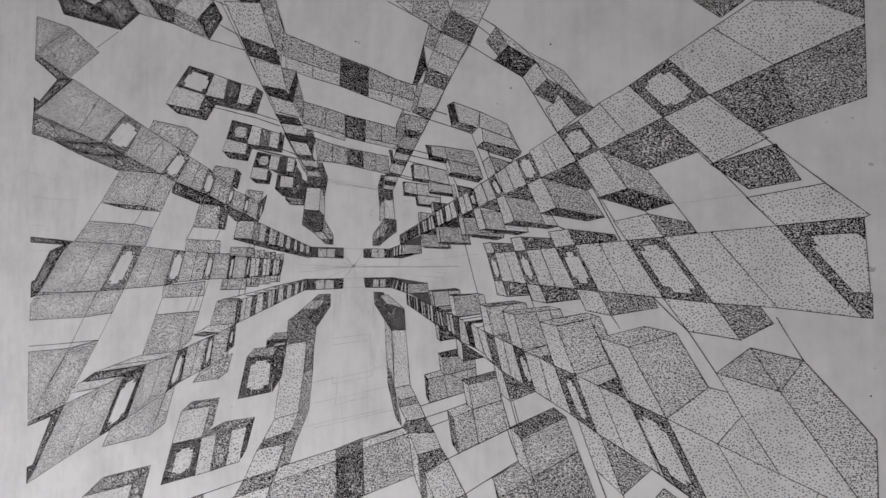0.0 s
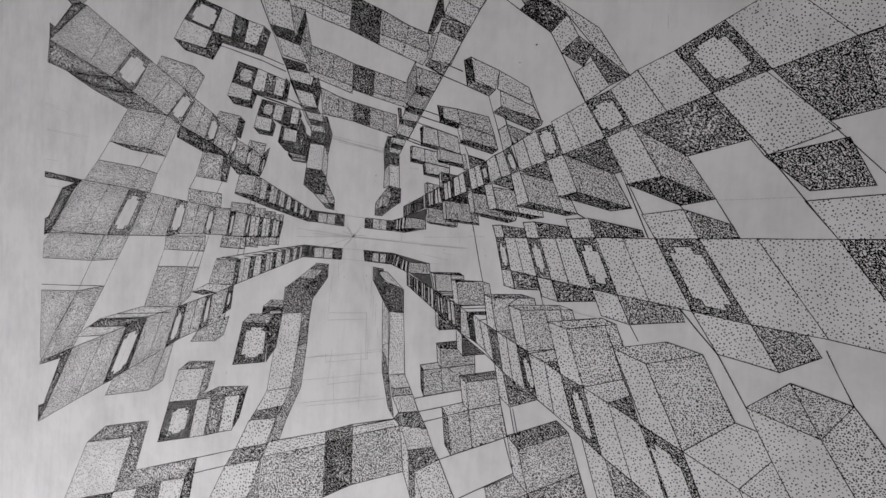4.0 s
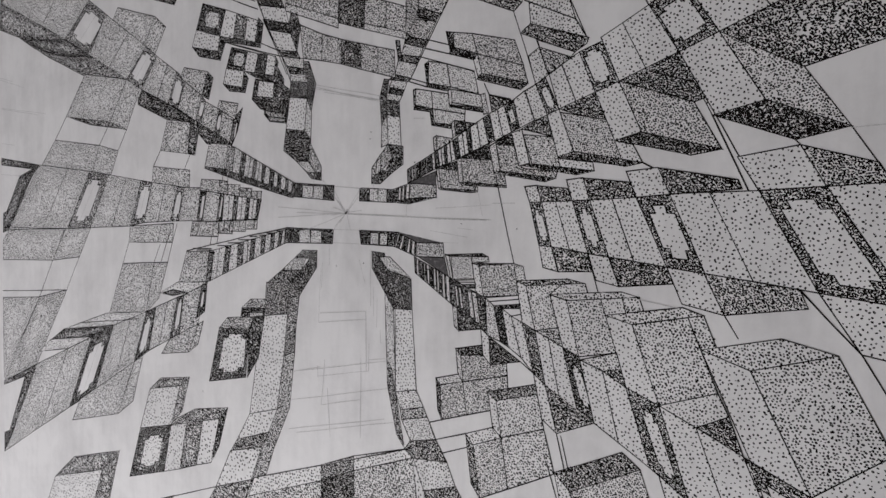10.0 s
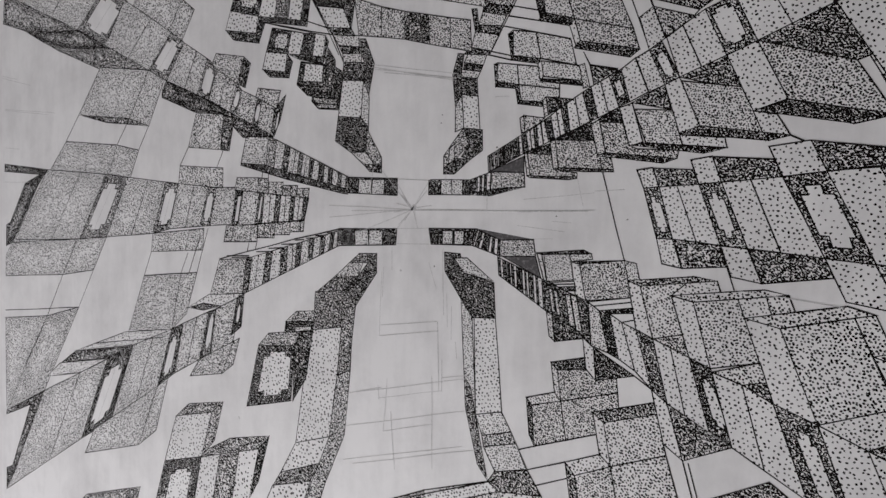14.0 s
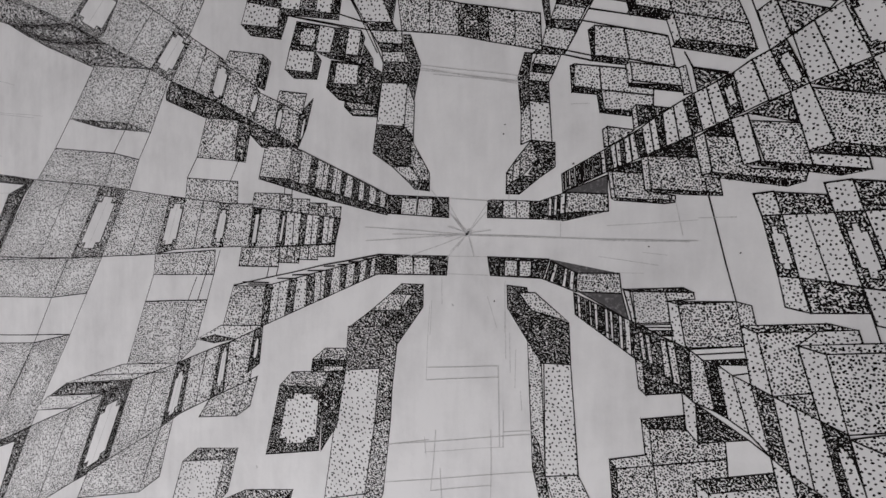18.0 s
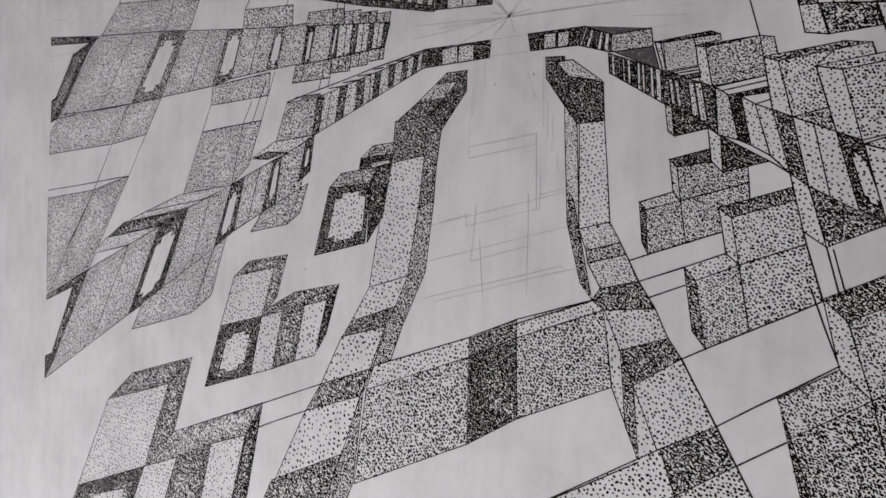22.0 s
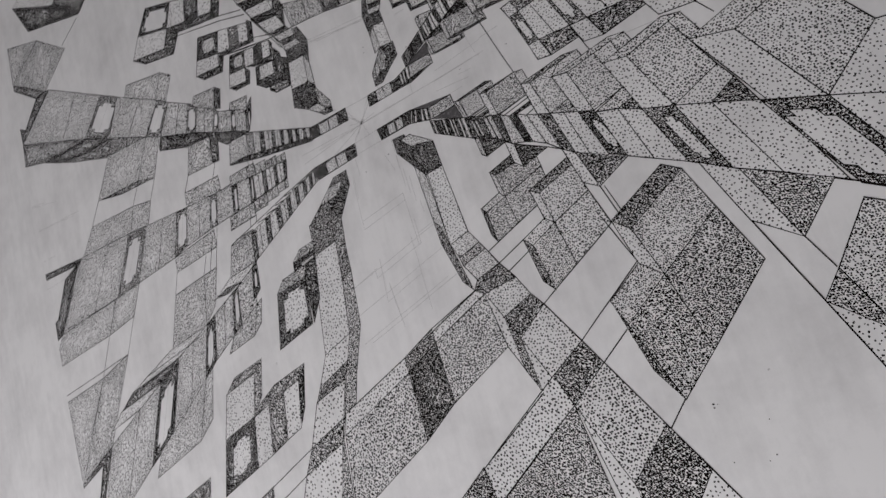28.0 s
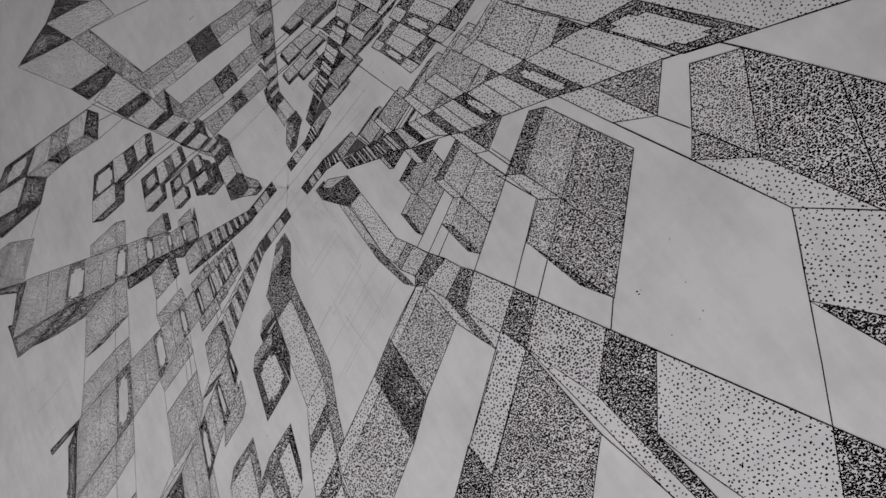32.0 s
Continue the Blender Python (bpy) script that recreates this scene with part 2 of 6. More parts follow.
def panel(b, tone, *xy):
    """A face filled with a tone and bordered by a pen line, drawn freehand along a ruler."""
    z = lay(xy)
    corners = [Vector((xy[k], xy[k + 1])) for k in range(0, len(xy), 2)]
    if sum(p.x * q.y - q.x * p.y for p, q in zip(corners, corners[1:] + corners[:1])) < 0:
        corners.reverse()
    pts = []
    for p, q in zip(corners, corners[1:] + corners[:1]):
        n = max(1, int((q - p).length / 9))
        side = Vector((p.y - q.y, q.x - p.x)).normalized()
        pts.append(p)
        pts += [p.lerp(q, k / n) + side * random.uniform(-0.07, 0.07) for k in range(1, n)]
    count = len(pts)
    verts = []
    for k, p in enumerate(pts):
        a, c = (p - pts[k - 1]).normalized(), (pts[(k + 1) % count] - p).normalized()
        inward = Vector((-a.y - c.y, a.x + c.x))
        inward = inward.normalized() if inward.length > 1e-6 else Vector((-a.y, a.x))
        spread = WIDTH * random.uniform(0.75, 1.2) / max(0.35, inward.dot(Vector((-a.y, a.x))))
        verts += [((p.x - inward.x * spread) / 1000, (p.y - inward.y * spread) / 1000, z), ((p.x + inward.x * spread) / 1000, (p.y + inward.y * spread) / 1000, z)]
    faces = [(2 * k, 2 * ((k + 1) % count), 2 * ((k + 1) % count) + 1, 2 * k + 1) for k in range(count)]
    faces.append(tuple(range(1, 2 * count, 2)))
    if tone.gap:
        px, py, long, wide, way = dots(tone, xy)
        first, total = len(verts), len(px)
        rim = np.arange(6) * math.pi / 3
        along, across = long[:, None] * np.cos(rim), wide[:, None] * np.sin(rim)
        dx = px[:, None] + along * np.cos(way)[:, None] - across * np.sin(way)[:, None]
        dy = py[:, None] + along * np.sin(way)[:, None] + across * np.cos(way)[:, None]
        verts += np.stack((dx / 1000, dy / 1000, np.full(dx.shape, z + 7e-7)), -1).reshape(-1, 3).tolist()
        faces += (first + np.arange(total * 6).reshape(-1, 6)).tolist()
    ob = mesh_object(tone.name, verts, faces, PEN, b)
    ob.data.materials.append(HATCHED if tone is S else SHEET)
    ob.data.polygons[count].material_index = 1


def stroke(b, name, ax, ay, bx, by, width, mat):
    z = lay((ax, ay, bx, by), 0.3)
    p, q = Vector((ax, ay)), Vector((bx, by))
    along = (q - p).normalized()
    side = Vector((-along.y, along.x))
    n = max(2, int((q - p).length / 7) + 1)
    wave, verts = random.uniform(0, 9), []
    for k in range(n):
        f = k / (n - 1)
        c = p.lerp(q, f) + side * 0.12 * math.sin(wave + 5 * f) * math.sin(math.pi * f)
        half = side * width * random.uniform(0.4, 0.62)
        verts += [((c.x + half.x) / 1000, (c.y + half.y) / 1000, z), ((c.x - half.x) / 1000, (c.y - half.y) / 1000, z)]
    mesh_object(name, verts, [(2 * k, 2 * k + 1, 2 * k + 3, 2 * k + 2) for k in range(n - 1)], mat, b)


def ink(b, ax, ay, bx, by):
    stroke(b, "pen_line", ax, ay, bx, by, 0.33, PEN)


def hair(b, ax, ay, bx, by):
    stroke(b, "pen_line", ax, ay, bx, by, 0.29, PEN)


def pencil(b, ax, ay, bx, by):
    stroke(b, "pencil_line", ax, ay, bx, by, 0.15, GRAPHITE)


def speck(b, x, y, size, mat):
    """A small irregular blot."""
    z, n = lay((x - size, y, x + size, y)), 11
    verts = [((x + size * math.cos(math.tau * k / n) * random.uniform(0.4, 1.1)) / 1000, (y + size * math.sin(math.tau * k / n) * random.uniform(0.3, 0.9)) / 1000, z) for k in range(n)]
    mesh_object("speck", verts, [tuple(range(n))], mat, b)


def stripes(b, dark, light, ax, ay, bx, by, cx, cy, dx, dy, cuts):
    """Bars of two tones between the edges a-b and d-c."""
    for k, (f, g) in enumerate(zip(cuts, cuts[1:])):
        panel(b, light if k % 2 else dark, ax + (bx - ax) * f, ay + (by - ay) * f, ax + (bx - ax) * g, ay + (by - ay) * g,
              dx + (cx - dx) * g, dy + (cy - dy) * g, dx + (cx - dx) * f, dy + (cy - dy) * f)



b = drawn("corner_block")
panel(b, M1, -209.6, 145.6, -181.9, 135.1, -210.3, 124.6)
panel(b, M1, -181.9, 135.1, -159.8, 118.5, -182.5, 107.2, -210.3, 124.6)
panel(b, F, -210.3, 124.6, -182.5, 107.2, -191.8, 107.6, -210.2, 121)

b = drawn("roof_house")
panel(b, F, -116.9, 207.4, -81.8, 202.1, -69.4, 173.9)
panel(b, F, -81.8, 202.1, -67.4, 204.1, -45.38, 174.8, -53.6, 181.7)
panel(b, L0, -81.8, 202.1, -53.6, 181.7, -43.3, 173, -40, 168.7, -36.4, 152.6, -69.4, 173.9)
panel(b, L0, -116.9, 207.4, -69.4, 173.9, -55.7, 137.7, -85.6, 153.9)
panel(b, M1, -69.4, 173.9, -55.58, 165, -48.4, 141.3, -55.7, 137.7)
panel(b, M2, -48.4, 141.3, -44.9, 130.5, -50.59, 124, -55.7, 137.7)
panel(b, M1, -44.9, 130.5, -37.28, 111, -41.6, 103.5, -50.59, 124)
panel(b, F, -85.6, 153.9, -55.7, 137.7, -51.29, 125.4, -77.4, 136.7)
ink(b, -55.58, 165, -13.4, 134.3)
ink(b, -55.58, 165, -37.28, 111)

b = drawn("roof_box")
panel(b, F, -160.8, 172.8, -128.3, 156.8, -146.2, 151.5, -180.5, 168.9)
panel(b, L0, -153.4, 166.9, -138.5, 159.7, -141.1, 159, -139, 158, -145.5, 156.1, -147.6, 157.2, -150.2, 156.5, -165.7, 164.2, -163, 164.8, -165.2, 165.8, -158.2, 167.3, -156.1, 166.3)
panel(b, L0, -128.3, 156.8, -113.2, 149.4, -127.6, 144.5, -146.2, 151.5)
panel(b, M2, -113.2, 149.4, -96.4, 141.2, -107.8, 133.7, -125, 142)
panel(b, L0, -96.4, 141.2, -81.1, 133.7, -91.3, 126.2, -107.8, 133.7)
panel(b, K, -81.1, 133.7, -75.1, 124.3, -83.5, 114.7, -91.3, 126.2)
panel(b, M2, -106.2, 133.6, -91.3, 126.2, -83.5, 114.7, -107.3, 126.3)
panel(b, K, -125, 142, -106.2, 133.6, -107.3, 126.3, -114.7, 129.1)
panel(b, M1, -146.2, 151.5, -125, 142, -114.7, 129.1, -130.6, 135)
panel(b, F, -146.2, 151.5, -130.6, 135, -143.8, 128.3, -163.9, 144.8)
panel(b, L0, -180.5, 168.9, -146.2, 151.5, -163.9, 144.8, -197.9, 162.9)
panel(b, F, -197.9, 162.9, -163.9, 144.8, -143.8, 128.3, -187.5, 143.5)
ink(b, -77.5, 121.6, -64.1, 113.7)
ink(b, -83.5, 114.7, -61.5, 106.6)
ink(b, -145.9, 127.5, -161.6, 121.3)
ink(b, -74.2, 132.6, -50.98, 88.2)
ink(b, -160.8, 172.8, -73, 130.3)

b = drawn("upper_left_gallery")
panel(b, F, -191.8, 107.6, -182.5, 107.2, -179.4, 106.2, -210.7, 90.7, -210.9, 99.6, -206.2, 96.9)
panel(b, M0, -179.4, 106.2, -139.8, 83.2, -157.7, 69.5, -210.7, 90.7)
hair(b, -158.7, 94.2, -174.7, 77.6)
panel(b, D, -139.8, 83.2, -126.4, 75.4, -140.9, 61.3, -157.7, 69.5)
panel(b, W, -138.4, 78.8, -132.4, 75.2, -133.5, 74.1, -131.1, 72.7, -139.1, 65.3, -141.8, 66.6, -143, 65.6, -150.2, 69.1, -148.9, 70.2, -151.7, 71.5, -142.2, 79.1, -139.7, 77.7)
pencil(b, -135.1, 76.8, -147.0, 67.5)
panel(b, M0, -128.2, 76.1, -101.4, 61.9, -114.4, 49.98, -139.7, 61.5)
hair(b, -112.9, 67.7, -127.4, 54.47)
panel(b, D, -101.4, 61.9, -95.2, 57.2, -104.4, 45.4, -114.4, 49.98)
panel(b, W, -101.6, 59.2, -98.6, 57.4, -99.5, 56.4, -98.2, 55.7, -104.1, 48.7, -105.7, 49.4, -106.6, 48.4, -110.7, 50.2, -109.7, 51.1, -111.3, 51.8, -103.8, 58.9, -102.6, 58.2)
pencil(b, -100.0, 58.2, -108.9, 49.4)
panel(b, M0, -95.2, 57.2, -81.9, 49.7, -86.3, 38.45, -104.4, 45.4)
hair(b, -88.7, 53.53, -95.2, 41.61)
panel(b, D, -83.4, 50.57, -78.6, 47.14, -82.7, 37.1, -88.4, 39.21)
panel(b, W, -82.6, 48, -80.5, 46.6, -80.9, 45.7, -80, 45.1, -82.5, 39.1, -83.4, 39.5, -83.8, 38.7, -86.1, 39.8, -85.7, 40.7, -86.6, 41.2, -83.8, 47.7, -83, 47.1)
panel(b, M1, -78.6, 47.14, -69.2, 41.18, -72.7, 32.55, -82.7, 37.1)
hair(b, -74.1, 43.85, -77.6, 34.79)
panel(b, D, -69.2, 41.18, -67, 38.9, -69.6, 31.16, -72.7, 32.55)
panel(b, W, -68.8, 39.2, -67.8, 38.4, -68.1, 37.9, -67.7, 37.6, -69.1, 33.9, -69.5, 34.1, -69.7, 33.6, -70.9, 34.2, -70.7, 34.7, -71.1, 35, -69.4, 38.9, -69, 38.6)
panel(b, M1, -67, 38.9, -59.73, 35.84, -62.3, 27.94, -69.6, 31.16)
panel(b, F, -59.73, 35.84, -57.82, 34.95, -59.62, 26.75, -62.3, 27.94)
panel(b, W, -59.5, 34.2, -58.6, 33.8, -58.8, 33.2, -58.4, 33, -59.6, 28.8, -60, 29, -60.2, 28.4, -61.1, 29, -61, 29.6, -61.3, 29.8, -60.1, 33.7, -59.7, 33.6)
panel(b, M1, -57.84, 35.11, -52.42, 32.5, -53.83, 24.3, -59.92, 26.76)
panel(b, F, -52.23, 32.34, -47.7, 35.7, -50, 28.4, -52.6, 23.7, -53.77, 25.46)
panel(b, L0, -51.2, 30.6, -50, 31.2, -51.17, 26.29, -52.34, 25.14)
panel(b, D, -210.89, 90.77, -183.5, 79.9, -157.8, 69.59, -171.82, 70.55, -195.68, 74.16, -212.07, 79.04)
panel(b, F, -195.68, 74.16, -171.82, 70.55, -157.8, 69.59, -143.5, 63.25, -137.03, 60.28, -160.54, 62.75, -181.06, 67.57)
panel(b, D, -181.06, 67.57, -160.54, 62.75, -137.03, 60.28, -127.77, 56.13, -108.53, 47.22, -114.4, 48.89, -143.46, 53.39, -169.92, 62.95)
panel(b, F, -106.94, 42.21, -104.68, 45.45, -87.26, 38.63, -77.72, 34.75, -72.91, 32.48, -72.89, 31.64, -89.34, 33.61, -106.92, 39.97)
panel(b, F, -72.23, 32.25, -59.92, 26.76, -52.88, 23.78, -53.17, 22.77, -66.41, 24.16, -71.14, 28.01)


b = drawn("window_tower")
panel(b, F, -96.4, 103.3, -80.1, 97.1, -85.7, 87.3, -105.2, 94.1)
panel(b, W, -94, 100.3, -83.7, 96.4, -84.7, 94.8, -83.2, 94.2, -85.6, 90.1, -87.2, 90.7, -88.2, 89.1, -100, 93.4, -98.7, 94.9, -100.3, 95.5, -96.8, 99.3, -95.3, 98.8)
panel(b, L0, -105.2, 94.1, -85.7, 87.3, -90.1, 80, -111.6, 85.6)
panel(b, F, -111.6, 85.6, -90.1, 80, -85, 74.7, -103.7, 79.9)
panel(b, F, -85.7, 87.3, -79.2, 81.9, -85, 74.7, -90.1, 80)
panel(b, L0, -80.1, 97.1, -71.6, 93.6, -74.1, 84, -85.7, 87.3)
panel(b, F, -71.6, 93.6, -63.3, 90.4, -65.7, 81.5, -74.1, 84)
panel(b, L0, -63.3, 90.4, -54.2, 87.5, -58.2, 79.2, -65.7, 81.5)
panel(b, F, -54.2, 87.5, -50.2, 84.6, -54.2, 75, -58.2, 79.2)
panel(b, F, -85.7, 87.3, -74.1, 84, -58.2, 79.2, -54.2, 75, -79.2, 81.9)
panel(b, F, -68.8, 73.2, -56.6, 69.6, -59.66, 60.9, -72.3, 64.4)
panel(b, V, -65.6, 70.4, -60, 68.7, -60.4, 67.6, -59.6, 67.3, -60.7, 64.5, -61.5, 64.7, -61.9, 63.6, -67.6, 65.2, -67.1, 66.4, -67.9, 66.6, -66.8, 69.5, -66, 69.2)
panel(b, L0, -72.3, 64.4, -59.66, 60.9, -60.6, 55.8, -74.6, 58.55)
panel(b, F, -74.6, 58.55, -60.6, 55.8, -59.3, 52.7, -70.6, 54.9)
panel(b, F, -59.66, 60.9, -56.59, 58.54, -59.3, 52.7, -60.6, 55.8)
panel(b, L0, -56.6, 69.6, -50.9, 67.7, -52.67, 59.47, -59.66, 60.9)
panel(b, D, -50.9, 67.7, -45.6, 65.9, -46.85, 58.25, -52.67, 59.47)
panel(b, L0, -45.6, 65.9, -40.26, 64.1, -41.7, 57.16, -46.85, 58.25)
panel(b, F, -40.1, 64.9, -37.8, 62.8, -39.1, 55.15, -41.7, 57.16)
panel(b, F, -59.66, 60.9, -38.86, 56.58, -39.1, 55.15, -58.3, 59.03)
ink(b, -85, 82, -54.2, 72.9)
ink(b, -54.2, 75, -41.7, 70.6)
ink(b, -54.2, 72.9, -40.4, 67.8)
ink(b, -58.3, 59.03, -31.68, 51.51)
panel(b, F, -53.5, 56.6, -45.3, 54.6, -47.1, 48.06, -56.1, 49.7)
panel(b, V, -51, 54.8, -46.9, 53.8, -47.2, 52.9, -46.6, 52.8, -47.3, 50.4, -47.9, 50.5, -48.2, 49.6, -52.5, 50.4, -52.2, 51.3, -52.8, 51.4, -51.9, 53.9, -51.3, 53.8)
panel(b, L0, -56.1, 49.7, -47.1, 48.06, -48.1, 42.7, -57.7, 44.4)
panel(b, F, -57.7, 44.4, -48.1, 42.7, -46.4, 40.8, -54.4, 41.8)
panel(b, F, -47.1, 48.06, -44.9, 45.4, -46.4, 40.8, -48.1, 42.7)
panel(b, L0, -45.3, 54.6, -40, 53.2, -41.97, 47.14, -47.1, 48.06)
panel(b, F, -40, 53.2, -35.7, 52.64, -36.8, 46.21, -41.97, 47.14)
panel(b, L0, -35.7, 52.64, -31.68, 51.51, -32.59, 45.46, -36.8, 46.21)
panel(b, K, -31.68, 51.51, -30.5, 49.6, -32.09, 44.65, -32.59, 45.46)
panel(b, K, -47.1, 48.06, -31.54, 45.26, -32.67, 43.53, -42, 45.8)
panel(b, M1, -79.1, 51.7, -66.1, 49.3, -69.2, 41.18, -81.4, 48.34)
panel(b, F, -66.1, 49.3, -63, 46.9, -65.4, 39.6, -69.2, 41.18)
panel(b, M1, -59.6, 38.9, -49.9, 37.3, -51.5, 32, -60.7, 36.31)
ink(b, -55.17, 58.15, -28.9, 51.39)
ink(b, -28.9, 51.39, -24.7, 43.05)
ink(b, -38.86, 56.58, -31.24, 53.68)
ink(b, -38, 64.2, -31.24, 53.68)

b = drawn("left_column")
panel(b, M0, -142.9, 53.97, -114.4, 49.98, -125.4, 34.06, -157.1, 37.5)
panel(b, M0, -114.4, 49.98, -105.6, 45.91, -114.4, 30.7, -125.4, 34.06)
panel(b, F, -157.1, 37.5, -125.4, 34.06, -114.4, 30.7, -138.9, 33.5)
panel(b, M0, -165.6, 28.1, -132.9, 25.1, -138.1, 14.23, -176.8, 17.51)
panel(b, M0, -132.9, 25.1, -120.1, 22.6, -125.1, 12.97, -138.1, 14.23)
hair(b, -157.1, 37.5, -165.6, 28.1)
hair(b, -114.4, 30.7, -120.1, 22.6)
hair(b, -125.4, 34.06, -132.9, 25.1)
panel(b, M1, -88.9, 33.58, -75.6, 31.95, -77.1, 20.8, -93, 22.3)
panel(b, F, -75.6, 31.95, -70.4, 30.6, -72.8, 20.2, -77.1, 20.8)
panel(b, M1, -97.3, 16.4, -75.8, 14.9, -75.9, 8.52, -98.1, 10.4)
hair(b, -93, 22.3, -97.3, 16.4)
hair(b, -75.6, 20.6, -78.8, 15.11)
panel(b, M1, -120, 78, -96.3, 71.8, -102.9, 62, -123.1, 73.5)
panel(b, M1, -96.3, 71.8, -90, 67.3, -96.4, 57.94, -102.9, 62)

b = drawn("left_gallery")
panel(b, F, -211.5, 21, -178.7, 17.67, -184.6, 15.93, -211.5, 18)
panel(b, F, -195.5, 12.7, -178.7, 17.67, -185.2, 12.33, -205.8, -11.5, -210.7, -12.9, -210.4, -4.2, -207.4, -3.3)
panel(b, M0, -178.7, 17.67, -139.9, 14.78, -156.7, -9.21, -205.8, -11.5)
hair(b, -156.3, 15.78, -176.6, -10.04)
hair(b, -182.2, 16.63, -203.1, -10.3)
hair(b, -203.1, -10.3, -156.7, -9.21)
panel(b, D, -139.9, 14.78, -126.5, 13.35, -139.4, -8.23, -156.7, -9.21)
panel(b, W, -138, 11.5, -133.1, 11.1, -134.3, 9.3, -132.4, 9.1, -140.6, -3.7, -142.9, -3.8, -144.1, -5.6, -150.1, -5.8, -148.7, -3.9, -151, -4, -141.3, 9.7, -139.3, 9.6)
pencil(b, -135.3, 11.3, -147.4, -5.7)
panel(b, M0, -126.5, 13.35, -105.1, 11.1, -112.1, -6.53, -139.4, -8.23)
hair(b, -114.8, 12.01, -124.5, -7.31)
panel(b, D, -105.1, 11.1, -98.1, 10.4, -103.1, -4.9, -112.1, -6.53)
panel(b, W, -103.2, 9, -100.1, 8.8, -100.5, 7.4, -99.3, 7.4, -102.5, -1.8, -103.9, -2, -104.4, -3.3, -108.1, -3.8, -107.5, -2.4, -108.9, -2.6, -105, 7.6, -103.7, 7.6)
pencil(b, -101.5, 8.9, -106.4, -3.6)
panel(b, M0, -98.1, 10.4, -82.9, 9.03, -87.1, -3.9, -103.1, -4.9)
hair(b, -90, 9.67, -94.5, -4.36)
panel(b, D, -82.9, 9.03, -78.8, 8.66, -82.1, -3.67, -87.1, -3.9)
panel(b, W, -82.2, 7.1, -80.5, 7, -80.8, 5.9, -80.2, 5.9, -82.1, -1.2, -82.8, -1.2, -83.1, -2.3, -85, -2.3, -84.7, -1.3, -85.5, -1.3, -83.2, 6.1, -82.5, 6.1)
pencil(b, -81.3, 7.0, -84.1, -2.3)
panel(b, M0, -78.8, 8.66, -69.1, 8.55, -71.8, -3.17, -82.1, -3.67)
panel(b, M0, -205.8, -11.5, -158.3, -9.3, -168.4, -23.2, -211.1, -25.5, -210.8, -16.8)
panel(b, M0, -158.3, -9.3, -139.4, -8.23, -147.9, -20.6, -168.4, -23.2)
hair(b, -168.4, -23.2, -179.5, -40)
hair(b, -147.9, -20.6, -157.6, -35.18)
panel(b, M0, -112.1, -6.53, -85.1, -4.6, -85.7, -11.68, -112.9, -12.8)
hair(b, -92.4, -5.12, -94.6, -11.91)
panel(b, M0, -117, -21.46, -97, -19.87, -101.8, -39.1, -126.2, -41.96)
panel(b, M0, -97, -19.87, -88.6, -19.21, -93.9, -33.1, -101.8, -39.1)
hair(b, -93.1, -12.7, -97, -19.87)
hair(b, -112.9, -12.8, -117, -21.46)
ink(b, -117, -21.46, -88.6, -19.21)
hair(b, -83, -4.5, -88.6, -19.21)
hair(b, -86.9, -6.8, -92.7, -19.54)

b = drawn("lower_left_gallery")
ink(b, -211.5, -39.9, -157.6, -35.18)
panel(b, M0, -211.5, -43, -179.5, -40, -211.2, -80.3, -211.5, -57.9)
panel(b, M1, -179.5, -40, -157.6, -35.18, -182.2, -70.2, -211.3, -82)
panel(b, F, -211.3, -82, -182.2, -70.2, -190.7, -76.5, -211.3, -83.7)
panel(b, F, -192.8, -77.6, -182.2, -70.2, -205.6, -107.8, -211.5, -115.2, -211.5, -109.4, -211.4, -106.4, -206.8, -104.6)
panel(b, M0, -182.2, -70.2, -139.1, -53.05, -156.1, -85.2, -211.5, -115.3, -211.5, -115.2, -205.6, -107.8)
hair(b, -156.9, -60.1, -179.1, -97.7)
panel(b, F, -139.1, -53.05, -123.4, -46.5, -137, -75.4, -156.1, -85.2)
panel(b, W, -137.1, -56.5, -130.9, -53.8, -132.1, -56.1, -129.6, -55, -138, -71.6, -140.6, -73.1, -141.9, -75.4, -148.7, -79.3, -147.5, -76.8, -150.1, -78.3, -140.8, -60.1, -138.4, -59)
pencil(b, -133.7, -55.0, -145.6, -77.5)
panel(b, M0, -123.4, -46.5, -101.8, -39.1, -109.7, -59.7, -137, -75.4)
hair(b, -112.1, -42.64, -121.9, -66.7)
panel(b, F, -101.8, -39.1, -95.6, -36.6, -100.2, -53.9, -109.7, -59.7)
panel(b, W, -101.1, -41.8, -99.1, -40.9, -99.6, -42.4, -98.7, -41.9, -101.9, -52.2, -103, -52.8, -103.5, -54.3, -106.3, -56, -105.7, -54.4, -106.8, -55.1, -102.5, -43.8, -101.7, -43.4)
pencil(b, -100.0, -41.3, -105.0, -55.2)
panel(b, M0, -95.6, -36.6, -82.4, -31.7, -87.4, -47.97, -100.2, -53.9)
hair(b, -88.6, -34.01, -93.7, -50.87)
panel(b, F, -82.4, -31.7, -79, -30.6, -81.6, -45.36, -87.4, -47.97)
panel(b, W, -81.3, -32.5, -80.2, -32.1, -80.5, -33.4, -80, -33.2, -81.8, -42.1, -82.4, -42.3, -82.7, -43.6, -84.4, -44.3, -84, -43, -84.6, -43.3, -82.1, -34, -81.7, -33.8)
pencil(b, -80.7, -32.3, -83.6, -44.0)
panel(b, M1, -79, -30.6, -67.7, -25.96, -70.7, -40.5, -81.6, -45.36)
panel(b, F, -171.8, -58.75, -159.4, -51.9, -123.4, -46.5, -139.1, -53.05)
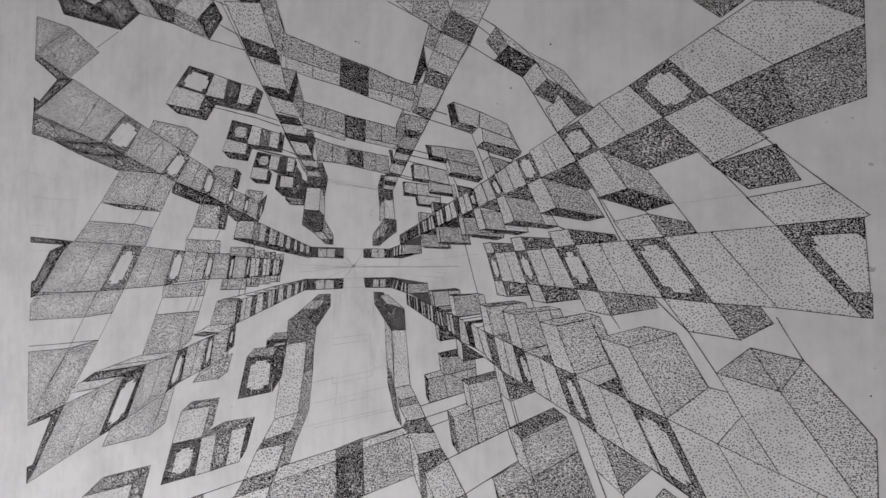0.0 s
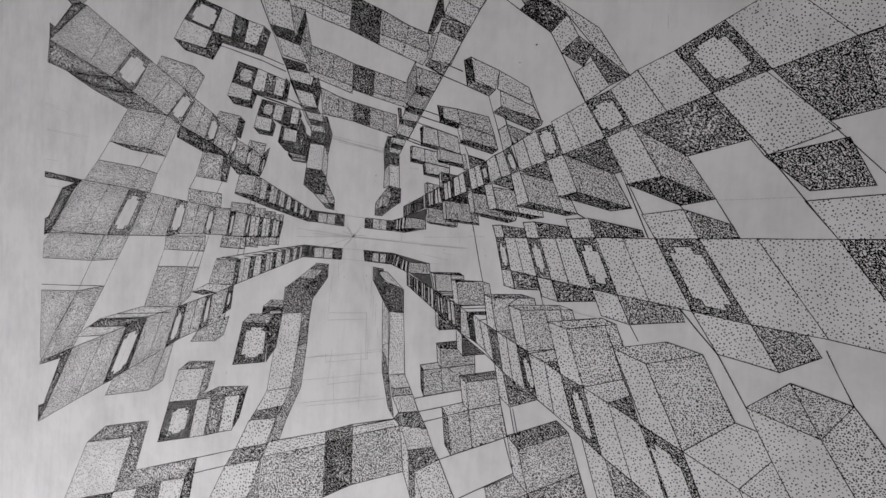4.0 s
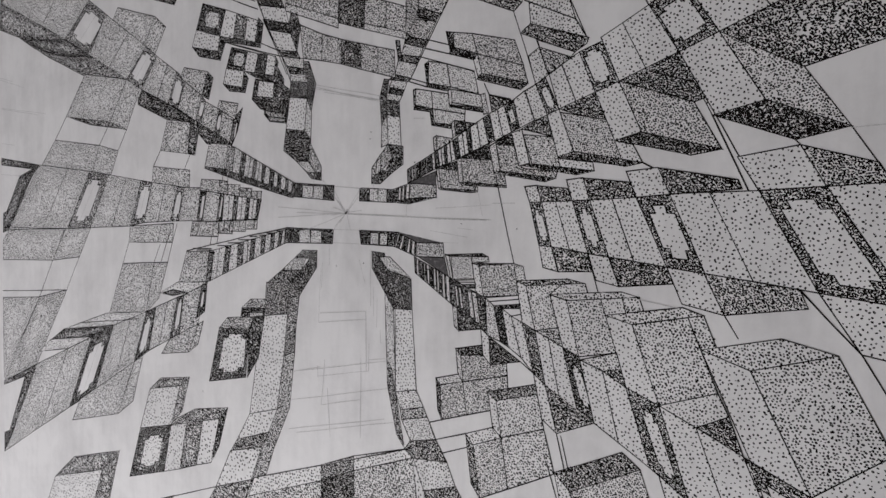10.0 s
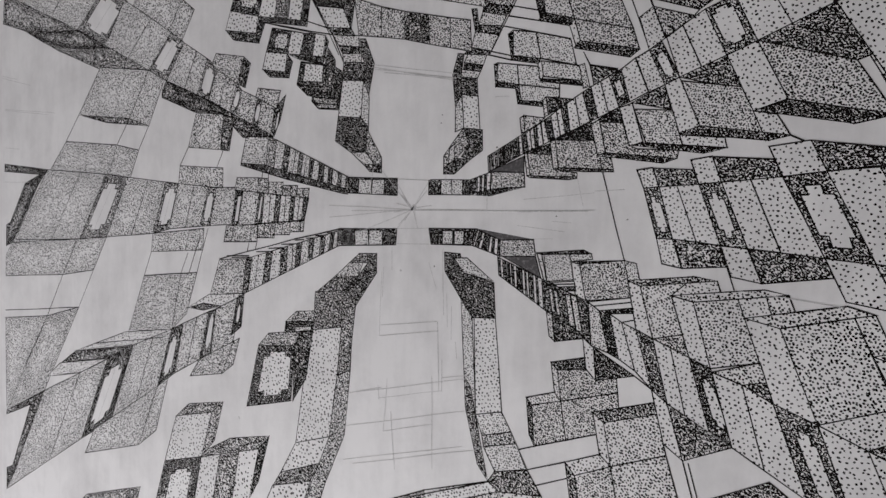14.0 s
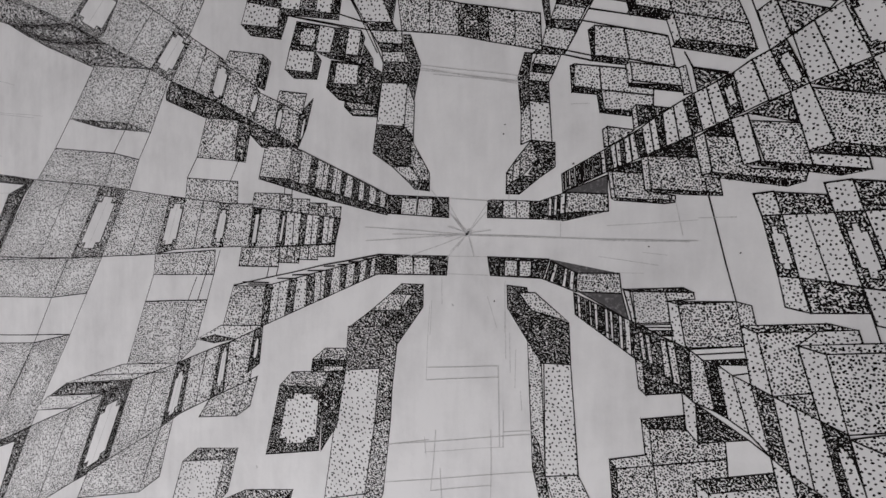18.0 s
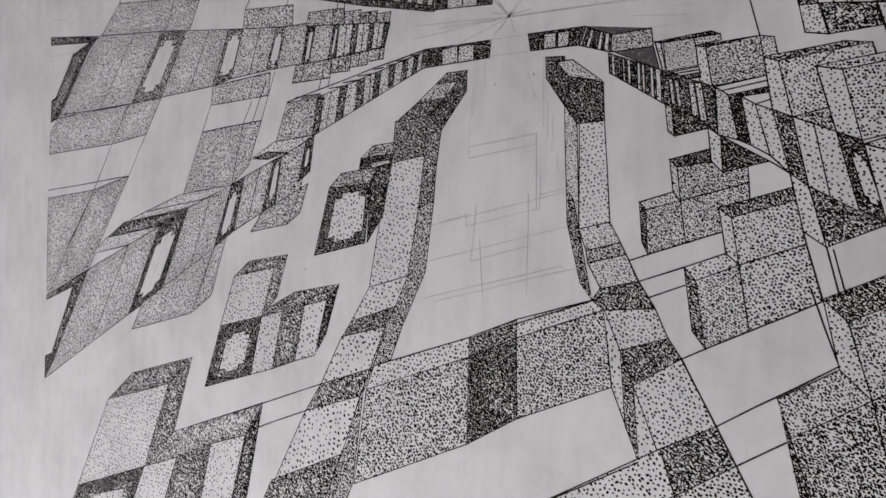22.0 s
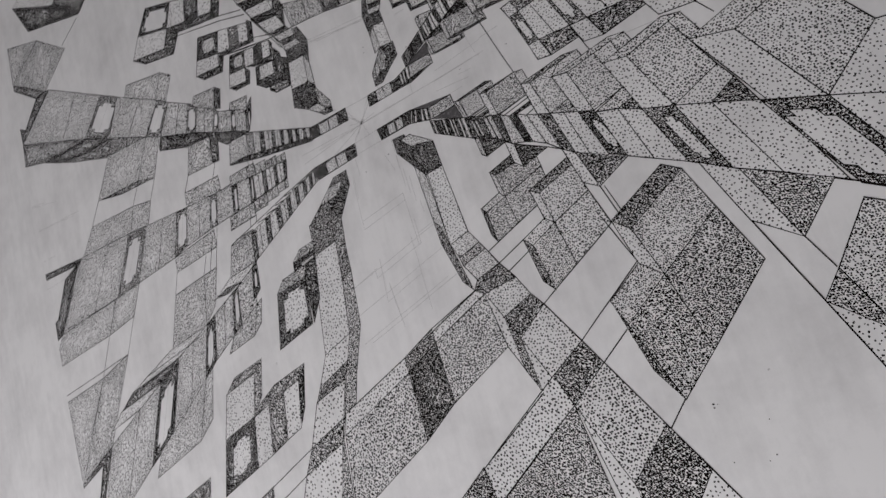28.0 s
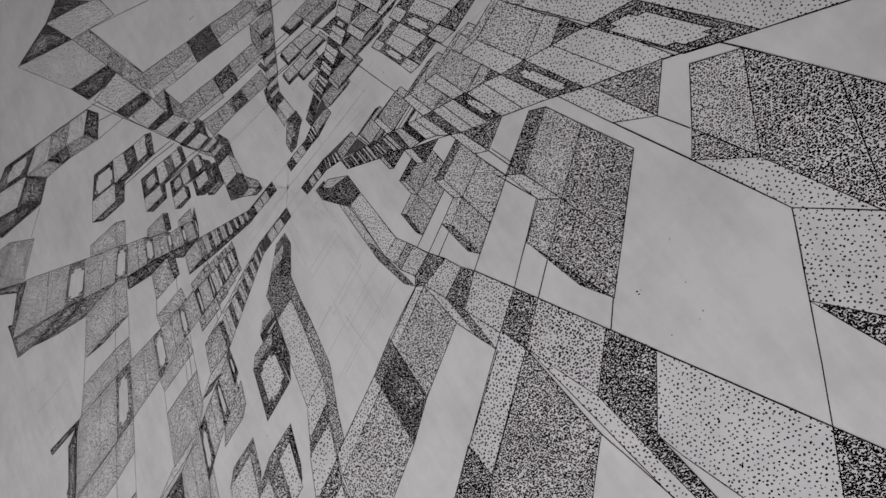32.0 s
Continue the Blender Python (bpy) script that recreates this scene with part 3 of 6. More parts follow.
panel(b, L1, -159.4, -51.9, -128.2, -42.2, -101.8, -39.1, -123.4, -46.5)
hair(b, -147.1, -48.08, -107.1, -42.3)
panel(b, L1, -179.6, -64.1, -170.8, -57.89, -139.1, -53.05, -156.9, -60.1)
ink(b, -175.1, -63.3, -156.9, -60.1)
ink(b, -156.9, -60.1, -139.1, -53.05)
panel(b, F, -93.1, -31.08, -85.4, -29.2, -76.3, -29.53, -85.5, -31.5)
panel(b, L1, -93.1, -31.08, -82.5, -26.15, -65.7, -24.95, -76.3, -29.53, -85.4, -29.2)
panel(b, M0, -147.7, -80.4, -109.7, -59.7, -120.5, -81.9, -153.6, -90.3)
panel(b, M0, -109.7, -59.7, -103.8, -56.08, -110.4, -75.1, -120.5, -81.9)
panel(b, M1, -87.4, -47.97, -70.7, -40.5, -76.1, -51.4, -92.1, -54)
panel(b, M1, -70.7, -40.5, -67.8, -39.2, -70.8, -47.9, -76.1, -51.4)
panel(b, F, -69.1, -26.69, -65.7, -24.95, -67.1, -35.5, -71.8, -38.6)
panel(b, W, -68.3, -28.7, -67.4, -28.2, -67.5, -28.8, -67.2, -28.6, -67.9, -33.2, -68.3, -33.4, -68.4, -34.1, -69.4, -34.7, -69.3, -34.1, -69.7, -34.3, -68.7, -29.6, -68.4, -29.4)

b = drawn("lower_left_stair")

b = drawn("upper_left_stair")

b = drawn("crossing")
panel(b, F, -22.7, 10.5, -5.2, 9.7, -5.2, 5.1, -22.97, 6.07)
panel(b, V, -18.7, 9.8, -14.3, 9.6, -14.32, 5.6, -19.01, 5.85)
panel(b, V, -13.8, 9.6, -9.7, 9.5, -9.72, 5.35, -14.32, 5.6)
panel(b, F, 5.3, 8.9, 6.2, 9.1, 18.2, 8.7, 18.2, 4.9, 5.3, 5.2)
panel(b, V, 9.21, 9, 12.61, 8.89, 12.59, 5.03, 9.19, 5.11)
panel(b, V, 12.61, 8.89, 15.91, 8.78, 15.89, 4.95, 12.59, 5.03)
panel(b, F, -25.9, -4.07, -5.2, -3.9, -5.6, -8.3, -25.2, -8.9)
panel(b, V, -20.1, -4.6, -15.4, -4.4, -15.19, -8.59, -20.09, -8.74)
panel(b, V, -14.9, -4.4, -10.3, -4.4, -10.29, -8.44, -15.19, -8.59)
panel(b, F, 5.4, -3.7, 20.6, -3.75, 19.02, -7.95, 6.2, -7.9)
panel(b, V, 9.8, -4.3, 13, -4.3, 13, -7.79, 9.8, -7.84)
panel(b, V, 13.5, -4.3, 16.4, -4.3, 16.4, -7.74, 13.5, -7.79)
pencil(b, -5.2, 9.5, 5.3, 9)
pencil(b, -5.2, -3.9, 5.4, -3.7)

b = drawn("upper_right_stair")
stripes(b, F, L0, 18.2, 8.7, 24.53, 10.6, 24.3, 6.2, 18.2, 4.9, cuts=(0,.35,.48,.56,.68,.79,.97,1))
panel(b, F, 18.2, 4.9, 24.3, 6.2, 34, 6.6, 24.2, 4.6)
panel(b, U, 24.53, 10.6, 33.8, 10.13, 34, 6.6, 24.3, 6.2)

b = drawn("lower_right_stair")
panel(b, S, 20.6, -3.75, 36.55, -6.15, 27.3, -6.47)
panel(b, U, 27.3, -6.47, 36.55, -6.15, 37.15, -10.25, 27.15, -10.45)
stripes(b, F, L0, 19.8, -3.75, 27.3, -6.47, 27.15, -10.45, 18.2, -7.71, cuts=(0,.12,.18,.3,.4,.62,.72,.8,.92,1))
panel(b, S, 27.8, -10.44, 37.15, -10.25, 38.72, -15.54)
stripes(b, F, L0, 26.6, -10.7, 39.47, -15.83, 40.07, -23.17, 27, -15.2, cuts=(0,.05,.11,.18,.21,.26,.3,.35,.41,.53,.59,.62,.67,.77,.83,.87,.96,1))

b = drawn("upper_left_tower")
panel(b, V, -28.9, 51.39, -19.1, 49.9, -18.85, 46.72, -26.5, 48)
panel(b, E, -26.5, 48, -18.31, 46.57, -18.1, 44.83, -25.1, 45.6)
panel(b, V, -25.1, 45.6, -18.1, 44.83, -18.2, 42.32, -24.7, 43.05)
panel(b, E, -24.7, 43.05, -17.1, 42.2, -17.3, 37.23, -25.05, 38.05)
panel(b, L0, -25.05, 38.05, -17.3, 37.23, -18.2, 26.95, -26.6, 27.9)
panel(b, E, -18.6, 48.9, -16.6, 48.7, -13.5, 41.5, -15.39, 32.92, -15.42, 22.95, -18.2, 26.95, -17.3, 37.23, -17.1, 42.2, -18.1, 44.83)
panel(b, V, -17.3, 37.23, -15.21, 32.5, -15.46, 24.19, -18.2, 26.95)
panel(b, E, -26.6, 27.9, -18.2, 26.95, -15.99, 23.64, -15.5, 17.4, -21.3, 17.22, -27.7, 21)
panel(b, M2, -15.99, 23.64, -10.7, 15.6, -10.7, 13.8, -13.2, 13.8, -16.3, 17.37)
panel(b, V, -21.67, 17.42, -16.3, 17.37, -13.2, 13.8, -17, 13.8)
panel(b, E, -17, 13.8, -10.7, 13.8, -10.7, 11.4, -14.9, 11.9)

b = drawn("upper_right_tower")
panel(b, E, 21.98, 53.17, 30.3, 50.84, 28.4, 48.9, 21.5, 50.7)
panel(b, V, 21.5, 50.7, 28.4, 48.9, 27.02, 46.51, 20.3, 47.59)
panel(b, E, 19.6, 47.7, 27.02, 46.51, 26.36, 44.36, 19.3, 46.13)
panel(b, V, 19.3, 46.13, 26.36, 44.36, 24.1, 40.59, 18.23, 42.24)
panel(b, E, 18.23, 42.24, 24.1, 40.59, 23.52, 39.7, 16, 40.8)
panel(b, V, 17.15, 40.63, 22.8, 39.81, 21.75, 37.4, 16.1, 38.6)
panel(b, K, 16.1, 38.6, 21.75, 37.4, 21, 35.85, 15.89, 36.85)
panel(b, V, 15.4, 36.95, 21, 35.85, 20, 34.2, 15.1, 35)
panel(b, E, 15.1, 35, 20, 34.2, 20.3, 29.8, 15.5, 30.62)
panel(b, L0, 15.5, 30.62, 20.3, 29.8, 21, 21.3, 16.1, 22)
panel(b, E, 14.2, 41.1, 16, 40.8, 15.1, 35, 15.5, 30.62, 13.5, 27.65, 12.6, 35.9)
panel(b, V, 15.5, 30.62, 13.5, 27.65, 13.5, 21.2, 16.1, 22)
panel(b, M2, 13, 18.7, 16.1, 22, 17.7, 17.8, 13.9, 14.3, 10, 12, 10, 15.1)
panel(b, E, 16.1, 22, 21.7, 21.2, 21.8, 16.1, 18.2, 13.9, 15.5, 14.7, 17.7, 17.8)
panel(b, V, 11.85, 17.32, 13.5, 18, 13.28, 13.93, 11.51, 12.89)
panel(b, E, 10, 12, 13.9, 14.3, 18.2, 13.9, 13.3, 10.4, 10, 10.5)
panel(b, E, 18.2, 51.9, 19.78, 51.69, 20.3, 47.59, 19.3, 46.13)

b = drawn("upper_bridge")
panel(b, M1, -40, 112.3, -21.2, 103.4, -21.9, 94, -38.4, 100.9)
panel(b, M1, -21.2, 103.4, -6.6, 96.2, -7.01, 88.4, -21.9, 94)
panel(b, E, -6.6, 96.2, 7.8, 89.8, 7.7, 76.3, -7.3, 83)
panel(b, M1, 7.8, 89.8, 21.4, 82.7, 20, 76.2, 7.73, 80.5)
panel(b, M1, 21.4, 82.7, 29.98, 79.3, 31.4, 71.9, 20, 76.2)
panel(b, L1, -37.04, 100.3, -21.9, 94, -21.9, 88.3, -37.3, 94.6)
panel(b, L1, -21.9, 94, -7.01, 88.4, -7.3, 83, -21.9, 88.3)
panel(b, L1, 7.73, 80.5, 20, 76.2, 19.1, 71.6, 7.7, 76.3)
panel(b, L1, 20, 76.2, 31.4, 71.9, 28.5, 67.7, 19.1, 71.6)

b = drawn("middle_bridge")
panel(b, M1, -27.9, 78.2, -14.6, 73.7, -15.3, 63.2, -27.6, 68.2)
panel(b, M1, -14.6, 73.7, -4.4, 69.6, -4.4, 60.7, -15.3, 63.2)
panel(b, E, -4.4, 69.6, 6.2, 66.3, 6.1, 56.4, -4.4, 59.5)
panel(b, M1, 6.2, 66.3, 14.5, 63.6, 14.4, 55.4, 6.12, 58.1)
panel(b, M1, 14.5, 63.6, 21.89, 61.2, 21.7, 54, 14.4, 55.4)
panel(b, V, -27.6, 68.2, -4.4, 60.7, -4.4, 57.9, -27.27, 65.7)
panel(b, V, 6.12, 58.1, 21.7, 54, 22.56, 51.8, 6.1, 56.4)

b = drawn("inner_bridge")
panel(b, M1, -20.72, 60.6, -11, 56.7, -11.1, 48.5, -19.1, 49.9)
panel(b, M1, -11, 56.7, -3, 54.3, -3, 46.9, -11.1, 48.5)
panel(b, E, -3, 54.3, 4.6, 52.4, 5.2, 44.6, -3, 46.9)
panel(b, M1, 4.6, 52.4, 11.6, 50.6, 11.8, 42.9, 5.2, 44.6)
panel(b, M1, 11.6, 50.6, 17.8, 49.2, 18.3, 41.2, 11.8, 42.9)

b = drawn("upper_left_rail")
panel(b, L0, -74.2, 132.6, -52.28, 128.2, -42.9, 104.2, -64.1, 113.7)
panel(b, F, -64.1, 113.7, -42.9, 104.2, -40, 96.6, -58.62, 103.5)
panel(b, L0, -55.9, 101.5, -40, 96.6, -34.95, 83.9, -50.98, 88.2)
panel(b, F, -50.98, 88.2, -32.51, 82.6, -31.4, 77.5, -46.9, 82.9)
panel(b, L0, -46.9, 82.9, -31.4, 77.5, -27.75, 70.4, -42.3, 74.7)
panel(b, F, -43.23, 73.94, -29.85, 70.3, -27.8, 66.85, -39.88, 69.48)
panel(b, L0, -39.88, 69.09, -27.52, 66.64, -25.84, 61.55, -37.14, 64.16)
panel(b, F, -37.72, 64.22, -25.84, 61.55, -24.82, 58.44, -35.32, 60.71)
panel(b, L0, -35.03, 60.49, -24.82, 58.25, -22.2, 52.39, -30.58, 53.59)
panel(b, E, -31.15, 53.82, -21.92, 52.18, -20.5, 50.01, -28.83, 51.35)
panel(b, E, -24.98, 64.68, -22.22, 64.21, -20.61, 59.76, -21.92, 52.18, -24.82, 58.44, -25.84, 61.55)
panel(b, M1, -50.59, 124, -43.88, 128.1, -38.4, 112.6, -40, 96.6, -42.9, 104.2)
panel(b, M2, -31.21, 92.5, -26.79, 77.8, -27.6, 69.3, -33.14, 78.1)
panel(b, K, -31.21, 92.5, -30.14, 88.3, -33.14, 78.1, -35.9, 81.7)
panel(b, M1, -39.48, 95.2, -31.21, 92.5, -35.9, 81.7)
ink(b, -76.6, 132.9, -26.5, 45.4)

b = drawn("upper_right_rail")
panel(b, L1, 49.6, 112.8, 66.3, 110.1, 60.6, 100.6, 48.2, 109)
panel(b, D, 48.2, 109, 60.6, 100.6, 56.9, 92.8, 43.65, 100.2)
panel(b, L1, 43.65, 100.2, 56.9, 92.8, 51.93, 86.4, 40.03, 93)
panel(b, L1, 40.03, 93, 51.93, 86.4, 48.22, 80.3, 36.77, 86)
panel(b, D, 36.77, 86, 48.22, 80.3, 45.18, 75.3, 35.13, 79.6)
panel(b, L1, 35.13, 79.6, 45.18, 75.3, 41.02, 67.2, 30.09, 70)
panel(b, D, 31.26, 69.7, 39.9, 66.6, 37.91, 63.4, 29.6, 67.5)
panel(b, M1, 25.48, 67.3, 37.91, 63.4, 34.41, 57.59, 26.5, 60.5)
panel(b, E, 24.22, 60.56, 34, 57.91, 32.59, 55.9, 24.3, 58.03)
panel(b, U, 23.65, 57.58, 32.6, 55.74, 29.56, 50.85, 22.03, 52.98)
panel(b, K, 35.35, 96, 36.77, 86, 31.9, 78.8, 29.98, 79.3)
panel(b, M1, 38.1, 104.6, 43.65, 100.2, 40.03, 93, 35.35, 96)
panel(b, M2, 25.15, 69.1, 26.5, 60.5, 22.56, 51.8, 21.8, 62.4)
panel(b, M1, 31.9, 78.8, 35.13, 79.6, 32.1, 70.2, 29.6, 67.5)
panel(b, L1, 21.7, 117.2, 30.55, 115.8, 29.8, 110)
panel(b, M1, 30.55, 115.8, 47, 113.2, 48.2, 109, 43.65, 100.2, 38.1, 104.6, 29.8, 110)
ink(b, 66.3, 110.1, 23.52, 39.7)
ink(b, 17.5, 117.9, 38.1, 104.6)
ink(b, 38.1, 104.6, 29.98, 79.3)

b = drawn("roof_terrace")
panel(b, M2, 64.2, 93.4, 68.9, 98.9, 74, 90.4, 71.1, 85)
panel(b, L1, 68.9, 98.9, 81.8, 87.3, 85.8, 82.2, 74, 90.4)
panel(b, K, 74, 90.4, 85.8, 82.2, 80.2, 76.6, 68, 85.1)
panel(b, L0, 85.8, 82.2, 90.4, 74.8, 84.4, 69.7, 80.2, 76.6)
panel(b, D, 84.4, 69.7, 90.4, 74.8, 96.4, 70.5, 92.8, 64.6)
panel(b, L1, 81.8, 87.3, 97.4, 77, 109, 61.2, 96.4, 70.5, 85.8, 82.2)
panel(b, D, 90.4, 74.8, 109, 61.2, 102.3, 58.1, 96.1, 66.5)
panel(b, L0, 89.6, 62.7, 96.1, 66.5, 102.3, 58.1, 94.4, 52.81)
ink(b, 62.4, 103.6, 68.9, 98.9)
ink(b, 60.6, 100.6, 66.2, 95.7)
ink(b, 56.9, 92.8, 80.2, 76.6)
ink(b, 80.2, 76.6, 94.4, 52.81)

b = drawn("hillside_box")
panel(b, L1, 49.35, 69.7, 61.4, 64.4, 60, 57.7, 51.32, 62)
panel(b, L1, 61.4, 64.4, 73.2, 58.2, 75.6, 51.65, 60.8, 58.1)
panel(b, K, 46.5, 68.7, 49.35, 69.7, 51.63, 61, 48.5, 59.32)
panel(b, D, 49, 62, 60, 57.7, 57.7, 55.6, 48.5, 59.32)
panel(b, L1, 62.1, 57.53, 75.6, 51.65, 78.8, 46.77, 62.8, 51.87)
panel(b, D, 60.9, 50.61, 62.8, 51.87, 78.8, 46.77, 75.4, 43.92)
ink(b, 73.2, 58.2, 78.8, 46.77)

b = drawn("hillside_terrace")
panel(b, V, 38.3, 52.2, 44.75, 51.2, 46.64, 45.56, 39.06, 47.99)
panel(b, K, 36.1, 52.6, 38.3, 52.2, 39.06, 47.99, 37.95, 46.19)
panel(b, K, 38.4, 48.2, 46.64, 45.56, 45.4, 44.1, 37.2, 46.4)
panel(b, M1, 44.75, 51.2, 58.1, 48.2, 61, 41.4, 46.64, 45.56)
panel(b, M1, 46.64, 45.56, 61, 41.4, 62.5, 36.65, 48.17, 40.23)
panel(b, L0, 45.4, 44.1, 46.64, 45.56, 48.17, 40.23, 47.1, 39.1)
panel(b, E, 46.61, 38.78, 48.11, 40.25, 62.45, 36.61, 60.33, 35.13)
panel(b, V, 30.3, 45, 36.62, 43.68, 37.97, 37.3, 30.38, 38.8)
panel(b, K, 28.9, 44.2, 30.3, 45, 30.38, 38.8, 29.9, 37.78)
panel(b, K, 29.73, 38.87, 37.97, 37.3, 37.15, 36.2, 29.9, 37.78)
panel(b, V, 36.62, 43.68, 45.7, 41, 47.31, 34.7, 37.97, 37.3)
panel(b, V, 25.9, 37.5, 31.55, 36.5, 31.98, 31.6, 25.83, 32.87)
panel(b, K, 25, 37.2, 25.9, 37.5, 25.83, 32.87, 25.4, 31.7)
panel(b, K, 25.83, 32.87, 31.98, 31.6, 31.1, 30.75, 25.4, 31.7)
panel(b, V, 31.55, 36.5, 37.28, 35.44, 37.8, 32.45, 43.04, 30.87, 43, 29.6, 31.98, 31.6)
panel(b, V, 38.1, 36.7, 48, 34.55, 48.73, 31, 38.7, 32.9)
panel(b, L0, 37.15, 36.2, 38.1, 36.7, 38.7, 32.9, 37.9, 31.9)
panel(b, K, 37.8, 32.45, 48.73, 31, 48.98, 29.78, 37.9, 31.9)
panel(b, V, 31.98, 31.6, 43, 29.6, 43.01, 27.39, 38.7, 26.8, 32.74, 27.66)
panel(b, E, 31.1, 30.75, 31.98, 31.6, 32.74, 27.66, 31.8, 27)
panel(b, K, 31.66, 27.77, 38.7, 26.8, 38.4, 25.8, 31.8, 27)
ink(b, 43.04, 30.87, 48.98, 29.78)
ink(b, 27.02, 46.51, 45.7, 41)
ink(b, 28.97, 48.66, 37.2, 46.4)
ink(b, 28.94, 51.25, 37.11, 48.89)
ink(b, 49, 37.6, 50.7, 34.4)
ink(b, 50.7, 34.4, 57.5, 32.8)
panel(b, D, 50.7, 34.25, 57.43, 32.46, 51.82, 29.42)
panel(b, V, 48, 34.55, 49.3, 34.9, 50.7, 29.5, 49.1, 29.2)
ink(b, 57.56, 55.61, 64.82, 36.31)
ink(b, 18.23, 42.24, 29.73, 38.87)
ink(b, 23.52, 39.7, 29.9, 37.78)
panel(b, D, 59.88, 49.72, 62.73, 51.85, 79.3, 46.7, 78.78, 45.33, 75.66, 43.53)
panel(b, W, 64.81, 47.61, 75.66, 43.53, 74.43, 42.21, 65.63, 45.58)
panel(b, L1, 62.4, 43.67, 65.47, 45.6, 68.31, 38.38, 64.72, 36.21)
panel(b, M2, 65.63, 45.58, 74.83, 42.27, 68.31, 38.49)
ink(b, 64.59, 47.85, 65.52, 45.6)
ink(b, 39.25, 67.4, 46.3, 64.7)
ink(b, 37.91, 63.4, 48.5, 59.32)

b = drawn("upper_right_gallery")
panel(b, L0, 153.6, 86.1, 167.6, 93.9, 186.4, 90.9, 202.4, 82.2, 202.4, 80.2, 173.8, 70)
panel(b, M2, 186.4, 90.9, 202.4, 88.6, 202.4, 82.2)
panel(b, C, 147.1, 97.2, 164.4, 94.4, 156.4, 89.4)
panel(b, L0, 153.6, 86.1, 173.8, 70, 152, 61.6, 137.4, 76.8)
panel(b, D, 137.4, 76.8, 152, 61.6, 135.3, 54.98, 122.8, 68.3)
panel(b, L0, 137.8, 72.2, 146.3, 63.5, 143.9, 62.5, 145.1, 61.3, 139.2, 58.8, 138.1, 60, 135.8, 59, 128.3, 67, 130.4, 68.2, 129.3, 69.3, 134.6, 72.2, 135.7, 71)
panel(b, L0, 122.8, 68.3, 135.3, 54.98, 121.9, 49.38, 111.2, 62.8)
panel(b, L0, 111.2, 62.8, 121.9, 49.38, 111.1, 44.9, 102.8, 56.75)
panel(b, M2, 152, 61.6, 202.4, 80.2, 202.4, 55.6, 168, 46.38)
panel(b, C, 152, 61.6, 173.8, 70, 180, 53.7, 168, 46.38)
panel(b, L0, 135.3, 54.98, 150.4, 61, 171.4, 44.27, 151.9, 36.2)
panel(b, C, 151.9, 36.2, 173.9, 41.88, 181.7, 28.7, 164.8, 26.5)
ink(b, 168, 46.38, 189.3, 27.12)
ink(b, 189.3, 27.12, 200.6, 14.98)
panel(b, L0, 163.8, 23.47, 189.3, 27.12, 202.4, 15.7, 200.6, 14.98, 173.4, 13.1)
ink(b, 148.3, 41.32, 173.4, 13.1)
panel(b, D, 94.4, 52.81, 102.8, 56.75, 111.1, 44.9, 102.1, 41.2)
panel(b, L0, 97.8, 51.6, 101.6, 53.5, 102.2, 52.6, 103.7, 53.4, 108.1, 47, 106.5, 46.3, 107.1, 45.4, 103.1, 43.6, 102.5, 44.5, 100.9, 43.8, 96.9, 50, 98.4, 50.7)
panel(b, L0, 88, 49.3, 94.4, 52.81, 102.1, 41.2, 94.2, 38.09)
panel(b, L0, 82.5, 46.4, 88, 49.3, 94.2, 38.09, 87.6, 35.48)
panel(b, C, 111.1, 44.9, 135.3, 54.98, 148.3, 41.32, 129.2, 35.7)
panel(b, M1, 111.1, 44.9, 129.2, 35.7, 138.8, 22.87, 121.7, 29.13)
panel(b, L0, 102.1, 41.2, 111.1, 44.9, 121.7, 29.13, 110.3, 26.29)
panel(b, E, 110.3, 26.29, 121.7, 29.13, 138.8, 22.87, 128.2, 20.34)
ink(b, 108.6, 30.37, 119.5, 12.25)
panel(b, D, 76.8, 43.4, 82.9, 45.51, 87.6, 35.48, 81.5, 33.15)
panel(b, P, 78.7, 43.1, 81.2, 43.9, 81.6, 43, 82.6, 43.3, 85.3, 37.1, 84.4, 36.8, 84.8, 36, 82.5, 35.2, 82.1, 36, 81.2, 35.7, 78.2, 41.9, 79.2, 42.2)
panel(b, L0, 72.1, 40.65, 76.8, 43.4, 81.5, 33.15, 76.3, 31.27)
panel(b, L0, 68.6, 38.47, 72.1, 40.65, 76.3, 31.27, 71.6, 29.56)
panel(b, L1, 61.7, 34.8, 64.8, 36.2, 68.4, 28.2, 64.8, 26.89)
panel(b, D, 87.6, 35.48, 102.1, 41.2, 108.6, 30.37, 106, 29.5)
ink(b, 95.2, 37.3, 105.9, 34)
panel(b, M1, 87.6, 35.48, 106, 29.5, 112.7, 18.64, 93.7, 23.1)
panel(b, E, 87.28, 21.2, 93.77, 22.98, 112.85, 18.54, 105.53, 17.44)
panel(b, L0, 81.5, 33.15, 87.6, 35.48, 93.7, 23.1, 87, 21.15)
panel(b, D, 71.6, 29.56, 81.5, 33.15, 84.6, 26.34, 78.3, 27.57)
panel(b, M1, 72, 28.7, 84.6, 26.34, 87, 21.15, 88.9, 16.68, 76.1, 18.8)
panel(b, L1, 87, 21.15, 91.7, 20.16, 94.3, 15.78, 88.9, 16.68)
panel(b, L0, 68.4, 28.2, 71.6, 29.56, 76.1, 18.8, 71.8, 17.13)
panel(b, D, 60.94, 24.88, 68.4, 28.24, 69.75, 22.74)
panel(b, M1, 61.5, 23.45, 70.2, 22.51, 72.5, 14.86, 64.3, 15.73)
panel(b, K, 60.6, 15.4, 64.3, 15.73, 81.9, 13.85, 77.1, 12.9)
